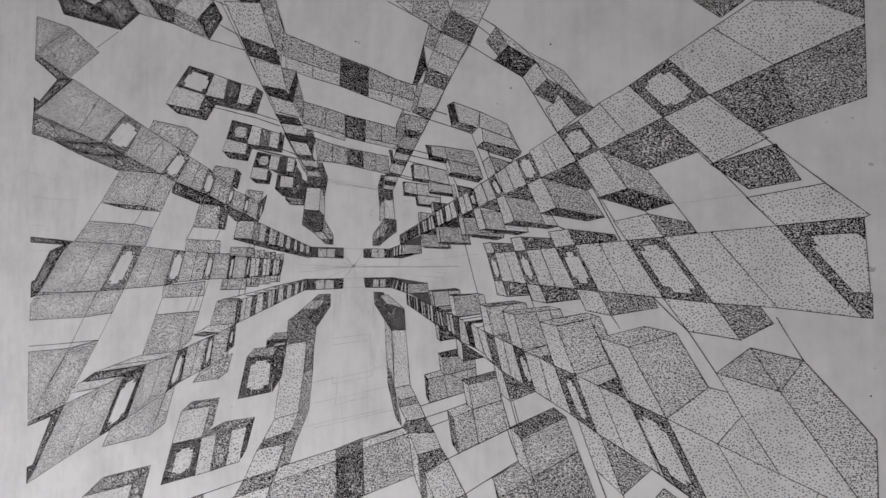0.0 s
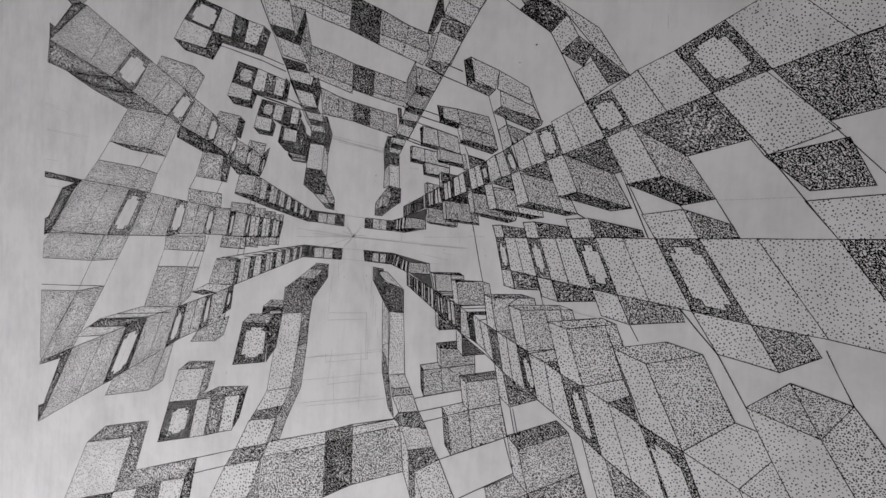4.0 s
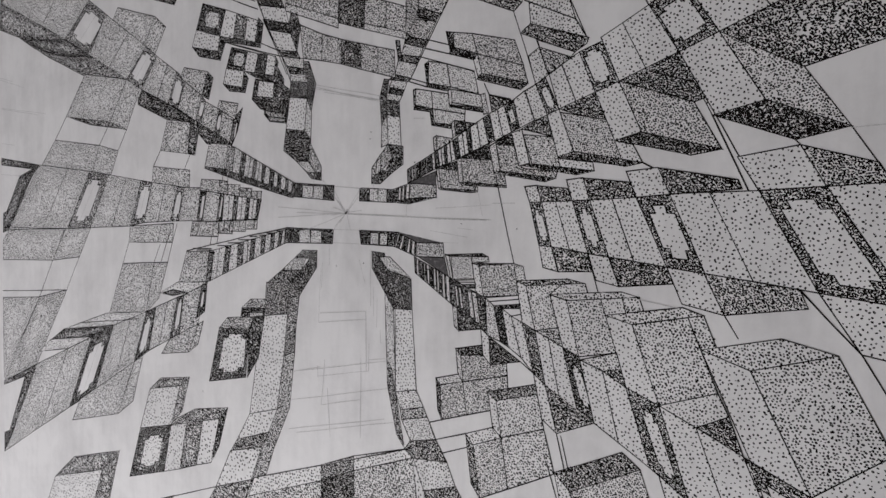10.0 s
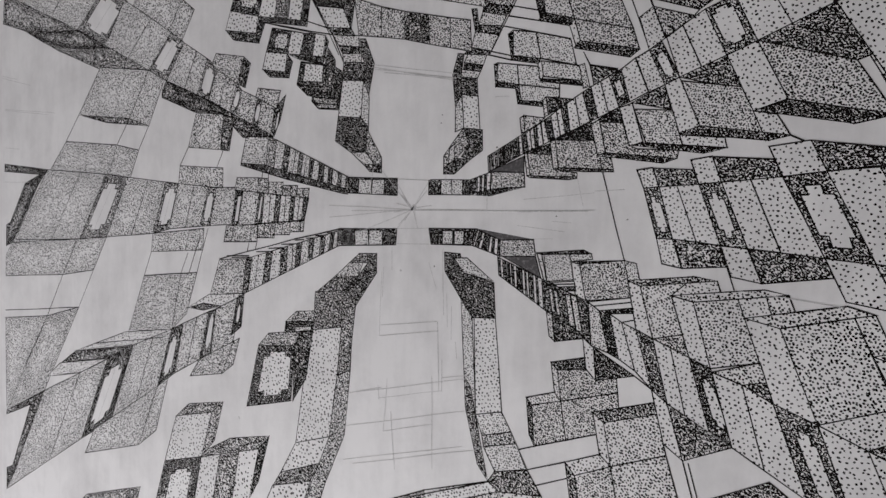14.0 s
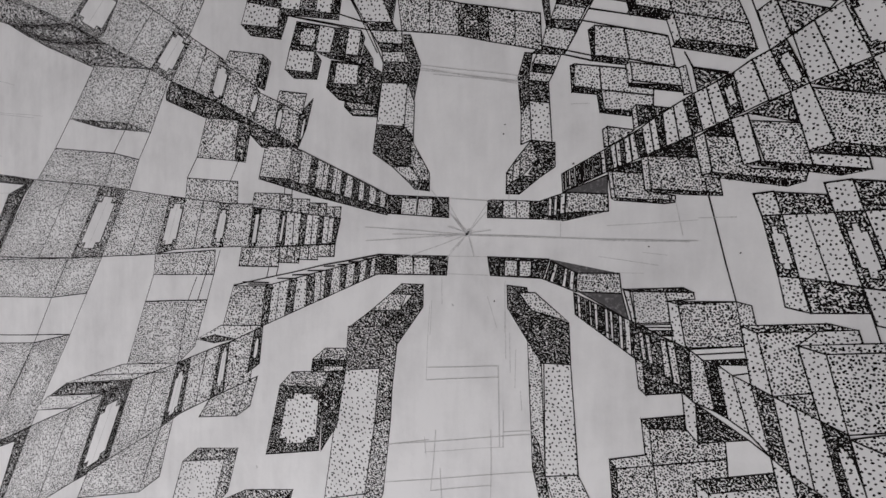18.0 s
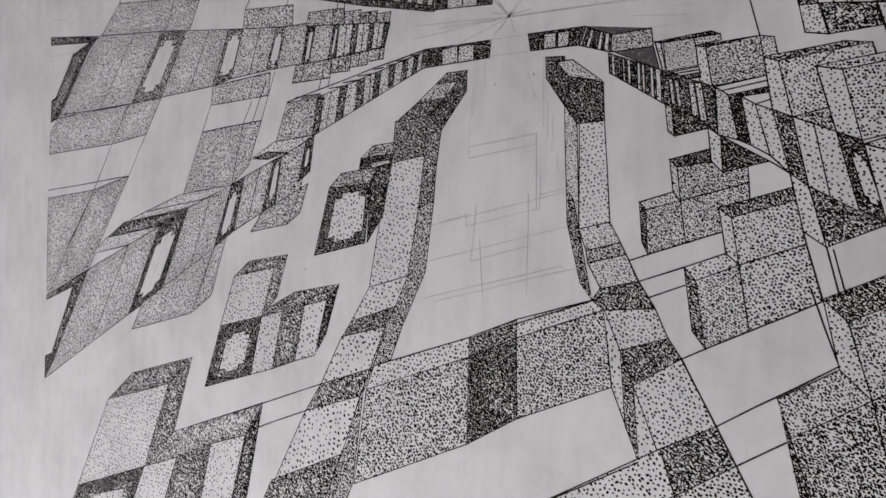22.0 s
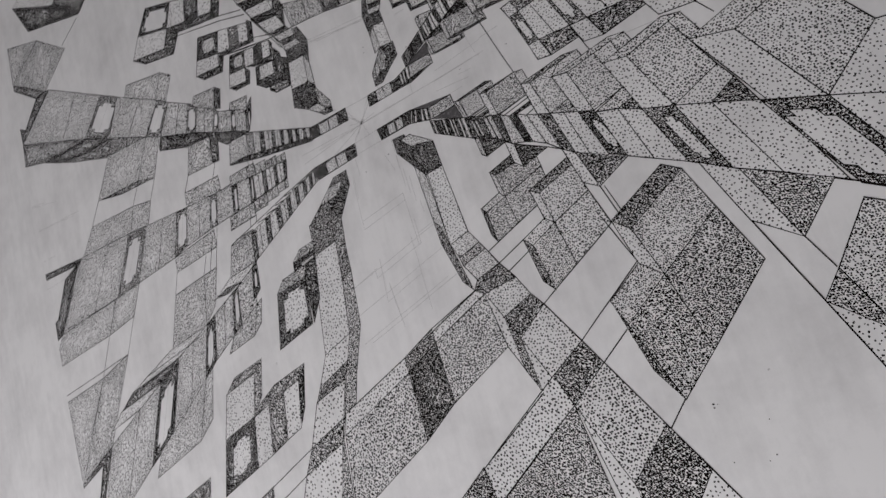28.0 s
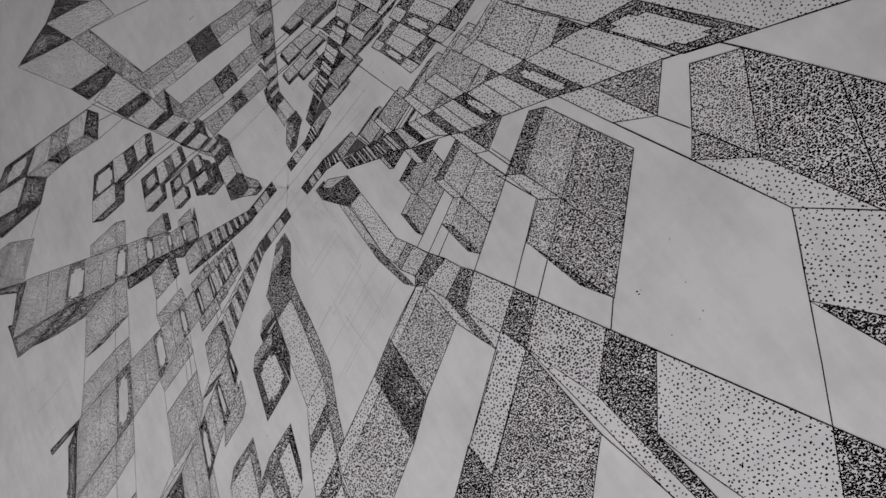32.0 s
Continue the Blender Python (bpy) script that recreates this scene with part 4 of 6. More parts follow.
panel(b, M1, 76.1, 18.8, 88.9, 16.68, 90, 14.95)
panel(b, E, 71.62, 17.5, 76.49, 18.75, 94.2, 15.68, 90.23, 14.96)
panel(b, L1, 71.8, 17.13, 77.8, 16.41, 81.4, 15.99, 81.9, 13.85, 72.5, 14.86)
ink(b, 94.3, 15.78, 97.7, 14.08)
ink(b, 105.5, 17.3, 112.7, 18.64)
panel(b, D, 64.8, 36.2, 67.5, 37.8, 71.6, 29.56, 68.4, 28.2)
panel(b, P, 66.56, 35, 67.9, 35.64, 68.35, 34.65, 68.77, 34.51, 70.47, 30.68, 70.06, 30.5, 70.29, 29.85, 69.28, 29.58, 68.84, 30.25, 68.42, 30.27, 66.38, 34.26, 66.8, 34.44)

b = drawn("right_gallery")
ink(b, 114.8, -18.85, 118.1, -23.9)
panel(b, L0, 173.4, 13.1, 200.6, 14.98, 202.4, -18.75, 173.1, -15.5)
panel(b, C, 173.4, 13.1, 200.6, 14.98, 200.6, 7.8, 198.3, 9.9, 183.6, 9.4, 186.1, 6, 184, 6.1, 196.9, -10.2, 202.4, -10.5, 202.4, -18.75, 199.4, -18.62)
panel(b, L0, 151.5, 11.7, 173.4, 13.1, 199.4, -18.62, 173.1, -15.5)
panel(b, L0, 134.7, 10.38, 151.5, 11.7, 173.1, -15.5, 151.9, -14)
panel(b, D, 121.1, 9.37, 134.7, 10.38, 151.9, -14, 134.2, -12.2)
panel(b, L0, 126.8, 7.4, 132.3, 7.7, 133.7, 5.6, 135.9, 5.7, 146.2, -9, 143.5, -8.8, 144.9, -10.8, 138.1, -10.2, 136.9, -8.3, 134.2, -8.1, 125.8, 5.4, 128, 5.5)
panel(b, L0, 110.3, 8.83, 121.1, 9.37, 134.2, -12.2, 120.7, -10.7)
panel(b, L0, 101.09, 8.41, 110.3, 8.83, 120.7, -10.7, 110.08, -9.75)
pencil(b, 98.22, 3.44, 105.09, -4.47)
panel(b, D, 92.85, 7.68, 101.09, 8.41, 110.08, -9.75, 101.11, -8.81)
panel(b, P, 96.98, 5.66, 100.02, 5.77, 100.7, 3.89, 102.52, 3.85, 106.63, -4.71, 105.44, -4.72, 106.1, -6.79, 102.42, -6.67, 101.73, -4.44, 100.02, -4.33, 96.35, 3.73, 97.74, 3.76)
panel(b, L0, 86.73, 7.17, 92.85, 7.68, 101.11, -8.81, 92.93, -7.91)
panel(b, L0, 80.88, 6.68, 86.73, 7.17, 92.93, -7.91, 86.43, -7.25)
panel(b, D, 76.12, 6.34, 80.88, 6.68, 86.43, -7.25, 80.94, -6.75)
panel(b, P, 78.75, 4.47, 79.97, 4.58, 80.32, 3.24, 81.47, 3.09, 83.89, -3.54, 83.17, -3.67, 83.65, -5.19, 82.06, -5.07, 81.56, -3.41, 80.62, -3.29, 78.08, 3.28, 79.11, 3.26)
panel(b, L0, 71.42, 6.19, 76.12, 6.34, 80.94, -6.75, 75.8, -6.01)
panel(b, L0, 67.45, 5.95, 71.42, 6.19, 75.8, -6.01, 70.64, -5.53)
panel(b, D, 63.99, 5.69, 67.45, 5.95, 70.64, -5.53, 67.08, -5.36)
panel(b, P, 65.5, 3.84, 66.6, 3.89, 66.91, 2.63, 67.79, 2.48, 69.6, -2.92, 69.02, -2.99, 69.33, -4.09, 68.02, -4.03, 67.64, -3.06, 67.13, -2.92, 65.59, 2.51, 65.88, 2.58)
panel(b, L1, 62.36, 9.8, 65.93, 10.22, 67.45, 5.95, 63.99, 5.69)
panel(b, D, 66.08, 10.08, 74.68, 9.49, 76.12, 6.34, 67.45, 5.95)
panel(b, L0, 74.37, 11.6, 78.84, 12.21, 80.88, 6.68, 76.12, 6.35)
panel(b, D, 78.98, 12.07, 91.36, 11.06, 93.1, 7.49, 80.88, 6.68)
panel(b, L0, 90.25, 13.68, 98.15, 14.58, 101.21, 8.34, 92.98, 7.49)
panel(b, D, 98.15, 14.51, 116.55, 11.72, 117.47, 9.75, 101.21, 8.34)
panel(b, L0, 116.2, 16.82, 129.2, 19.2, 134.7, 10.38, 121.1, 9.37)
panel(b, M2, 129.2, 19.2, 144.2, 15.32, 146.8, 11.33, 134.7, 10.38)
panel(b, L1, 67.08, -5.36, 70.64, -5.53, 72.72, -11.8, 68.4, -10.97)
panel(b, D, 71, -5.52, 80.94, -6.75, 82.15, -11.18, 72.86, -11.8)
panel(b, L0, 80.94, -6.75, 86.43, -7.25, 89.31, -14.35, 83.24, -13.21)
panel(b, D, 86.69, -7.31, 101.11, -8.81, 102.93, -12.61, 89.31, -14.35)
panel(b, L0, 101.11, -8.81, 110.08, -9.75, 114.89, -18.91, 105.04, -17.17)
panel(b, M2, 109.9, -9.7, 130.4, -11.8, 132.3, -15.8, 114.8, -18.85)
panel(b, L0, 134.2, -12.2, 151.9, -14, 160.8, -27, 142.9, -24.3)
panel(b, M2, 151.9, -14, 167.4, -15.1, 171.7, -21, 160.8, -27)
ink(b, 53.7, 11.4, 59.74, -10.56)
ink(b, 110.3, 26.29, 118.9, 9.31)
ink(b, 126.9, 21.53, 129.2, 19.2)
ink(b, 172.7, -18.7, 181, -33.5)
ink(b, 138.8, 22.87, 146.8, 11.33)
ink(b, 130.4, -11.8, 142.9, -24.3)
ink(b, 142.9, -24.3, 152.3, -39.02)

b = drawn("lower_right_terrace")
panel(b, V, 39.4, -9.68, 46.1, -9.42, 47.8, -15.4, 40.29, -16.16)
panel(b, K, 37.5, -9.3, 49.7, -8.4, 51.65, -9.2, 38.85, -9.7)
panel(b, L0, 37.5, -9.3, 38.85, -9.7, 40.29, -16.16, 39.47, -15.83)
panel(b, V, 46.1, -9.42, 51.65, -9.2, 52, -10.5, 46.61, -11.21)
panel(b, K, 46.61, -11.21, 59.74, -10.56, 62.5, -11.1, 48.7, -11.7)
panel(b, L0, 46.61, -11.21, 48.7, -11.7, 50.42, -20.19, 47.78, -19.14)
panel(b, U, 48.7, -11.7, 59.74, -10.56, 61.4, -18.86, 50.42, -20.19)
panel(b, V, 59.74, -10.56, 62.5, -11.1, 63.4, -14.72, 60.6, -15)
panel(b, W, 51.03, -20.43, 61.4, -18.86, 61.8, -21.2, 53.8, -22.3)
ink(b, 52.35, -21.32, 61.6, -19.89)
panel(b, K, 53.8, -22.3, 61.8, -21.2, 62, -22.31, 55.4, -22.9)
panel(b, W, 56.38, -22.81, 62, -22.31, 62.3, -23.83, 59.3, -24.6)
panel(b, D, 60.6, -15, 75.6, -13.5, 80.4, -14.23, 63.5, -16.1)
panel(b, L0, 60.6, -15, 63.5, -16.1, 66.6, -27.66, 62.7, -25.97)
panel(b, N, 63.5, -16.1, 73.9, -14.95, 72, -17.69, 70.6, -17.85, 73.2, -26.23, 66.6, -27.66)
panel(b, L1, 70.6, -17.85, 73.9, -14.95, 80.4, -14.23, 81.2, -16.62)
panel(b, N, 70.6, -17.85, 90, -15.6, 94.6, -16.5, 75.4, -19)
panel(b, L0, 70.6, -17.85, 75.4, -19, 79.3, -32.93, 74.7, -31.05)
panel(b, N, 75.4, -19, 84.7, -17.79, 89.4, -30.7, 79.3, -32.93)
panel(b, L1, 84.7, -17.79, 90.3, -17.06, 91.4, -20.65, 86.1, -21.7)
panel(b, N, 90.3, -17.06, 94.6, -16.5, 95.9, -19.79, 91.4, -20.65)
panel(b, M2, 66.6, -27.66, 73.2, -26.23, 74.7, -31.05)
ink(b, 82.2, -10.85, 84, -16.29)
ink(b, 80.4, -14.23, 81.2, -16.62)
panel(b, N, 86.1, -21.7, 105.3, -18.01, 110.2, -19.4, 93.1, -23.3)
panel(b, L0, 86.1, -21.7, 93.1, -23.3, 100.5, -41.94, 92.1, -38.85)
panel(b, N, 93.1, -23.3, 106.6, -20.21, 114.1, -36.87, 100.5, -41.94)
panel(b, N, 106.6, -20.21, 110.2, -19.4, 113.4, -26.56, 109.9, -27.39)
panel(b, N, 79.6, -33.67, 89.4, -30.7, 90.7, -34.66, 85.9, -35.7)
panel(b, D, 85.9, -35.7, 90.7, -34.66, 92.1, -38.85)
panel(b, N, 109.9, -27.39, 127.2, -22.8, 138.5, -25.1, 121, -30.7)
panel(b, L0, 109.9, -27.39, 121, -30.7, 134.7, -56.34, 121.9, -51.01)
panel(b, N, 121, -30.7, 138.5, -25.1, 149.6, -44.3, 134.7, -56.34)
panel(b, L0, 134.7, -56.34, 149.6, -44.3, 156.2, -45.65, 160.8, -53.7, 152.2, -64.1)
panel(b, M1, 152.3, -39.02, 164, -29.7, 181, -33.5, 173.4, -44.5)
hair(b, 164, -29.7, 173.4, -44.5)
panel(b, L0, 152.3, -39.02, 173.4, -44.5, 196.6, -78.7, 188.2, -79.6, 172.8, -73.1, 160.8, -53.7)
panel(b, N, 181, -33.5, 202.4, -58.7, 202.4, -78.2, 196.6, -78.7, 173.4, -44.5)
panel(b, L1, 152.2, -64.1, 160.8, -53.7, 172.8, -73.1)
panel(b, L0, 152.2, -64.1, 172.8, -73.1, 177.2, -80.7, 162.6, -82.2)
panel(b, L1, 100.5, -41.94, 114.1, -36.87, 116.8, -41.9, 109.5, -45.64)
panel(b, D, 109.5, -45.64, 116.8, -41.9, 120.4, -50.5)

b = drawn("lower_right_gallery")
panel(b, K, 53.8, -22.3, 56.38, -22.81, 58.7, -33, 56.25, -31.9)
panel(b, V, 51.03, -20.43, 53.8, -22.3, 56.25, -31.9, 51.92, -30.55)
panel(b, L0, 56.38, -22.81, 59.3, -24.6, 62.6, -35.3, 58.7, -33)
panel(b, L0, 59.3, -24.6, 62.7, -25.97, 66.5, -39, 62.6, -35.3)
panel(b, D, 62.7, -25.97, 66.6, -27.66, 70.1, -41.75, 66.5, -39)
panel(b, L0, 66.6, -27.66, 70.6, -29.32, 74.1, -43.97, 70.1, -41.75)
panel(b, L0, 70.6, -29.32, 74.7, -31.05, 79.4, -46.87, 74.1, -43.97)
panel(b, E, 74.7, -31.05, 79.3, -32.93, 84.76, -49.5, 79.4, -46.87)
panel(b, L0, 77.7, -35, 79.2, -35.7, 79.6, -36.8, 80.2, -37, 83, -44.9, 82.3, -44.6, 82.7, -45.7, 81, -45, 80.7, -43.9, 80, -43.6, 77.5, -35.9, 78.1, -36.1)
panel(b, L0, 49.8, -28.9, 52.53, -30.9, 53.2, -38.57, 50.9, -37.7)
panel(b, E, 52.53, -30.9, 62.5, -36.45, 53.2, -38.57)
panel(b, W, 58.27, -37.41, 62.5, -36.45, 66.5, -39, 67.2, -41.86, 58.91, -44.2)
panel(b, L0, 66.5, -39, 70.1, -41.75, 73.7, -53.73, 69.2, -50.59)
panel(b, D, 70.1, -41.75, 85, -49.64, 84.06, -49.11, 73.7, -53.73)
hair(b, 73.7, -53.73, 76.2, -62.7)
hair(b, 74.9, -54, 77.2, -62.1)
ink(b, 69.2, -50.59, 73.4, -64.4)
ink(b, 73.4, -64.4, 88.7, -57)
ink(b, 84.06, -49.11, 88.99, -51.88)
panel(b, D, 52.6, -46, 67.2, -41.86, 67.8, -44.35, 55.3, -48.1)
panel(b, L0, 52.6, -46, 55.3, -48.1, 57.16, -57.94, 54.4, -55.6)
panel(b, N, 55.3, -48.1, 67.8, -44.35, 70, -53.21, 57.16, -57.94)
panel(b, E, 41.7, -35.5, 50.37, -33.49, 50.7, -36.09, 43.4, -37.2)
panel(b, V, 41.7, -35.5, 43.4, -37.2, 44.4, -44.5, 42.7, -42.6)
panel(b, U, 43.4, -37.2, 50.7, -36.09, 53.2, -38.57, 58.27, -37.41, 58.61, -40.78, 44.4, -44.5)
panel(b, M1, 44.4, -44.5, 58.61, -40.78, 58.91, -44.2, 52.6, -46, 53.55, -51.07, 45.8, -53.71)
panel(b, V, 35.1, -44.8, 42.7, -42.6, 44.4, -44.5, 36.6, -46.5)
panel(b, E, 35.1, -44.8, 36.6, -46.5, 37.44, -56.51, 36, -53.7)
panel(b, U, 36.6, -46.5, 44.4, -44.5, 45.8, -53.71, 37.44, -56.51)
panel(b, L1, 45.67, -58.94, 54.4, -55.6, 57.16, -57.94, 48.23, -61.7)
ink(b, 33.09, -58.01, 53.55, -51.07)
ink(b, 35.5, -62.6, 45.67, -58.94)
ink(b, 37.3, -66.3, 46.29, -62.7)
panel(b, L0, 79.6, -33.67, 85.9, -35.7, 90.64, -52.81, 84.06, -49.11)
panel(b, L0, 85.9, -35.7, 92.1, -38.85, 98.92, -57.47, 90.64, -52.81)
panel(b, D, 92.1, -38.85, 100.5, -41.94, 108.6, -63.6, 98.92, -57.47)
panel(b, L0, 96.6, -43.4, 98.9, -44.3, 99.5, -46, 100.4, -46.4, 105.2, -58.4, 104.2, -57.9, 104.9, -59.5, 102.5, -58, 101.8, -56.4, 100.9, -55.8, 96.4, -44.6, 97.3, -45)
panel(b, L0, 100.5, -41.94, 109.5, -45.64, 119.3, -69.4, 108.6, -63.6)
panel(b, L0, 109.5, -45.64, 120.4, -50.5, 129.1, -75.1, 119.3, -69.4)
panel(b, L0, 102.91, -59.71, 108.6, -63.6, 119.1, -76.3, 116.8, -79.1)
panel(b, N, 108.6, -63.6, 129.1, -75.1, 118.2, -85.8, 115.5, -78.8)
panel(b, D, 45.67, -58.94, 48.23, -61.7, 50.82, -76.2, 47.9, -72.6)
panel(b, M1, 48.23, -61.7, 57.16, -57.94, 59.69, -71.6, 50.82, -76.2)
panel(b, N, 57.16, -57.94, 70, -53.21, 73.4, -64.4, 59.69, -71.6)
ink(b, 129.1, -75.1, 144.1, -84.7)
panel(b, L0, 109.5, -45.64, 121.9, -51.01, 132.2, -77.2, 119.3, -69.4)
panel(b, D, 120.4, -50.5, 134.7, -56.34, 150.8, -89.1, 134, -78.6)
panel(b, L0, 125.3, -55.5, 131, -58, 132.3, -60.5, 134.6, -61.6, 143.6, -79.7, 141.1, -78.2, 142.3, -80.7, 135.6, -76.9, 134.5, -74.5, 131.9, -73.1, 124.1, -56.7, 126.4, -57.8)
panel(b, L0, 134.7, -56.34, 152.2, -64.1, 175.1, -104.1, 150.8, -89.1)
panel(b, L0, 152.2, -64.1, 184.6, -77.9, 175.1, -104.1)
ink(b, 142, -83.4, 155.5, -110.8)
ink(b, 134, -78.6, 175.1, -104.1)

b = drawn("lower_left_tower")
panel(b, D, -18.4, -11, -12.2, -10.9, -15.2, -13.5, -21.9, -13.6)
panel(b, M1, -21.9, -13.6, -17.1, -13.53, -18.97, -17.5, -28, -18.2)
panel(b, D, -28, -18.2, -18.97, -17.5, -23.1, -21.7, -34.68, -22.66)
panel(b, E, -12.2, -10.9, -12.2, -16.2, -19.8, -25.9, -24.01, -21.75, -18.97, -17.5, -15.2, -13.5)
panel(b, D, -35.2, -22.7, -24.01, -21.75, -25.1, -32.35, -36.1, -33.98)
panel(b, D, -24.01, -21.75, -19.8, -25.9, -21.2, -36.6, -21.6, -44.3, -26.6, -46.43, -25.6, -32.8)
panel(b, L0, -36.1, -33.98, -25.1, -32.35, -26.6, -46.43, -29.53, -64.7, -43, -68.6, -39.4, -46.8)
panel(b, M2, -26.6, -46.43, -21.6, -44.3, -23.7, -63.3, -30.4, -77.3, -33.57, -73.3, -29.53, -64.7)
panel(b, L0, -43, -68.6, -29.53, -64.7, -33.57, -73.3, -49.3, -78.7)
panel(b, D, -49.3, -78.7, -33.57, -73.3, -35.1, -78.6, -53.19, -84.3)
panel(b, L0, -52.77, -83.4, -36.75, -79.1, -41.9, -91.4, -60.5, -98.1)
panel(b, D, -60.5, -98.1, -41.9, -91.4, -45.4, -99.6, -66.4, -106.8)
panel(b, L0, -66.4, -106.8, -45.4, -99.6, -51.6, -117.2, -78.5, -129.6)
panel(b, D, -80.2, -130.4, -51.6, -117.2, -58.2, -132.5, -88.2, -145.9)
panel(b, L0, -88.2, -145.9, -58.2, -132.5, -63.5, -146.2, -92.1, -151.8)
panel(b, M2, -36.6, -78.3, -33.5, -74, -34.9, -87.4, -40.9, -90.7, -44.2, -98.4, -47.2, -124.7, -53, -138.1, -54, -144.5, -63.2, -146.3, -57.9, -132.1, -51.6, -117.1, -45.2, -99.6, -41.9, -91.5)
panel(b, M2, -33.4, -73, -30.5, -77.2, -34.6, -88, -41.2, -91.2, -36.4, -79.4)

b = drawn("lower_bridge")
panel(b, L1, -40.5, -90.4, -9.14, -79.4, -9.08, -84.5, -43.1, -97.4)
panel(b, D, -9.14, -79.4, 4.5, -73.7, 4.7, -78.2, -9.08, -84.5)
panel(b, L1, 4.5, -73.7, 26.88, -66.8, 27.55, -69.6, 4.7, -78.2)
panel(b, M1, -43.1, -97.4, -9.08, -84.5, -9, -106.9, -46.7, -124.7)
panel(b, E, -9.08, -84.5, 4.7, -78.2, 5.5, -98.1, -9, -106.9)
panel(b, M1, 4.7, -78.2, 27.55, -69.6, 29.9, -87.1, 5.5, -98.1)
panel(b, L0, 26.88, -66.8, 27.55, -69.6, 31.7, -78.5, 40.97, -99.6, 36.86, -103, 29.9, -87.1)
panel(b, D, 31.7, -78.5, 35.02, -86.1, 36.86, -103, 33.47, -95.4)

b = drawn("lower_right_rail")
panel(b, L1, 26.4, -64.7, 24.95, -67.3, 27.55, -69.6, 39.5, -68.4, 35.5, -62.6)
panel(b, L1, 27.55, -69.6, 39.5, -68.4, 42.6, -74.7, 31.7, -78.5)
panel(b, D, 31.7, -78.5, 42.6, -74.7, 45.74, -78.9, 35.02, -86.1)
panel(b, L1, 35.02, -86.1, 45.74, -78.9, 53.58, -92.4, 40.97, -99.6)
panel(b, D, 40.97, -99.6, 53.58, -92.4, 57.97, -100, 45.22, -108.9)
ink(b, 45.74, -78.9, 73.4, -64.4)
ink(b, 53.58, -92.4, 76.7, -76.9)
ink(b, 57.97, -100, 67.7, -93.3)
panel(b, L1, 9.4, -119.5, 41.62, -99.2, 45.22, -108.9, 11, -130.8)
ink(b, 36.86, -103, 9.4, -119.5)
panel(b, N, 57.97, -100, 69.5, -120, 55.45, -133.1, 45.22, -108.9)
panel(b, D, 69.5, -120, 77.3, -133.4, 63, -150.7, 55.45, -133.1)
panel(b, L0, 77.3, -133.4, 100.1, -172.9, 86.5, -194.6, 77.7, -189.8, 65.3, -158.4, 63, -150.7)
panel(b, D, 100.1, -172.9, 110.8, -191.5, 101, -202.7, 86.5, -194.6)
ink(b, 70.3, -121.4, 77.2, -114.5)
ink(b, 45.74, -78.9, 100.1, -172.9)
panel(b, L0, 45.77, -110.2, 55.45, -133.1, 65.9, -181.7, 58.4, -177.6)
panel(b, D, 55.45, -133.1, 58.82, -141, 63, -150.7, 68, -184.4, 63.7, -182.1)
panel(b, M2, 45.22, -108.9, 49.5, -141.5, 26.6, -161.5, -4, -141)
panel(b, D, 9.2, -119.2, 11, -130.9, -0.1, -141.6, -12.5, -148.7, -12, -133)
panel(b, L1, -12, -133, -12.5, -148.7, -32.4, -155.9, -32.1, -145.6)
ink(b, 115.4, -147.6, 100.1, -172.9)
ink(b, 49.5, -141.5, 60.7, -180.4)

b = drawn("corner_house")
panel(b, D, 73.41, -63.98, 91.64, -55.04, 96.43, -58.42, 78.02, -68.09)
panel(b, M1, 78.02, -68.09, 96.43, -58.42, 101.21, -71.11, 82.66, -82.77)
panel(b, M2, 82.66, -82.77, 101.21, -71.11, 107.8, -87.71, 88.45, -105.05)
panel(b, L1, 73.41, -63.98, 78.02, -68.09, 82.66, -82.77, 76.81, -77.5)
panel(b, M1, 76.81, -77.5, 82.66, -82.77, 68.4, -92.41, 65.64, -84.77)
panel(b, E, 65.64, -84.77, 68.4, -92.41, 76.81, -115.23, 71.11, -105.88)
panel(b, M2, 68.4, -92.41, 82.66, -82.77, 88.45, -105.05, 76.81, -115.23)
panel(b, L0, 127, -128, 148, -149.1, 131.6, -167.8, 115.4, -147.6)
panel(b, C, 115.4, -147.6, 131.6, -167.8, 124.9, -175.5, 118, -155.8)
panel(b, L0, 117.1, -101.7, 130, -113.5, 141, -141.8, 127, -128)
panel(b, M1, 133.2, -81.9, 144.9, -89.3, 130, -113.5, 122.6, -95.3)
panel(b, M2, 122.6, -95.3, 130, -113.5, 117.1, -101.7)
panel(b, M2, 144.9, -89.3, 164.9, -129.7, 145.1, -152.4, 130, -113.5)
ink(b, 155.5, -110.8, 141.6, -143.3)
ink(b, 127, -128, 115.4, -147.6)
ink(b, 71.1, -61.9, 76.7, -76.9)
ink(b, 101.06, -58.68, 127, -128)
panel(b, L0, 101.06, -58.68, 109.9, -64.4, 118.2, -85.8, 108, -77.6)
panel(b, M2, 109.9, -64.4, 129.1, -75.1, 118.2, -85.8)
ink(b, 118.2, -85.8, 122.3, -95)
ink(b, 129.1, -75.1, 143, -84.2)

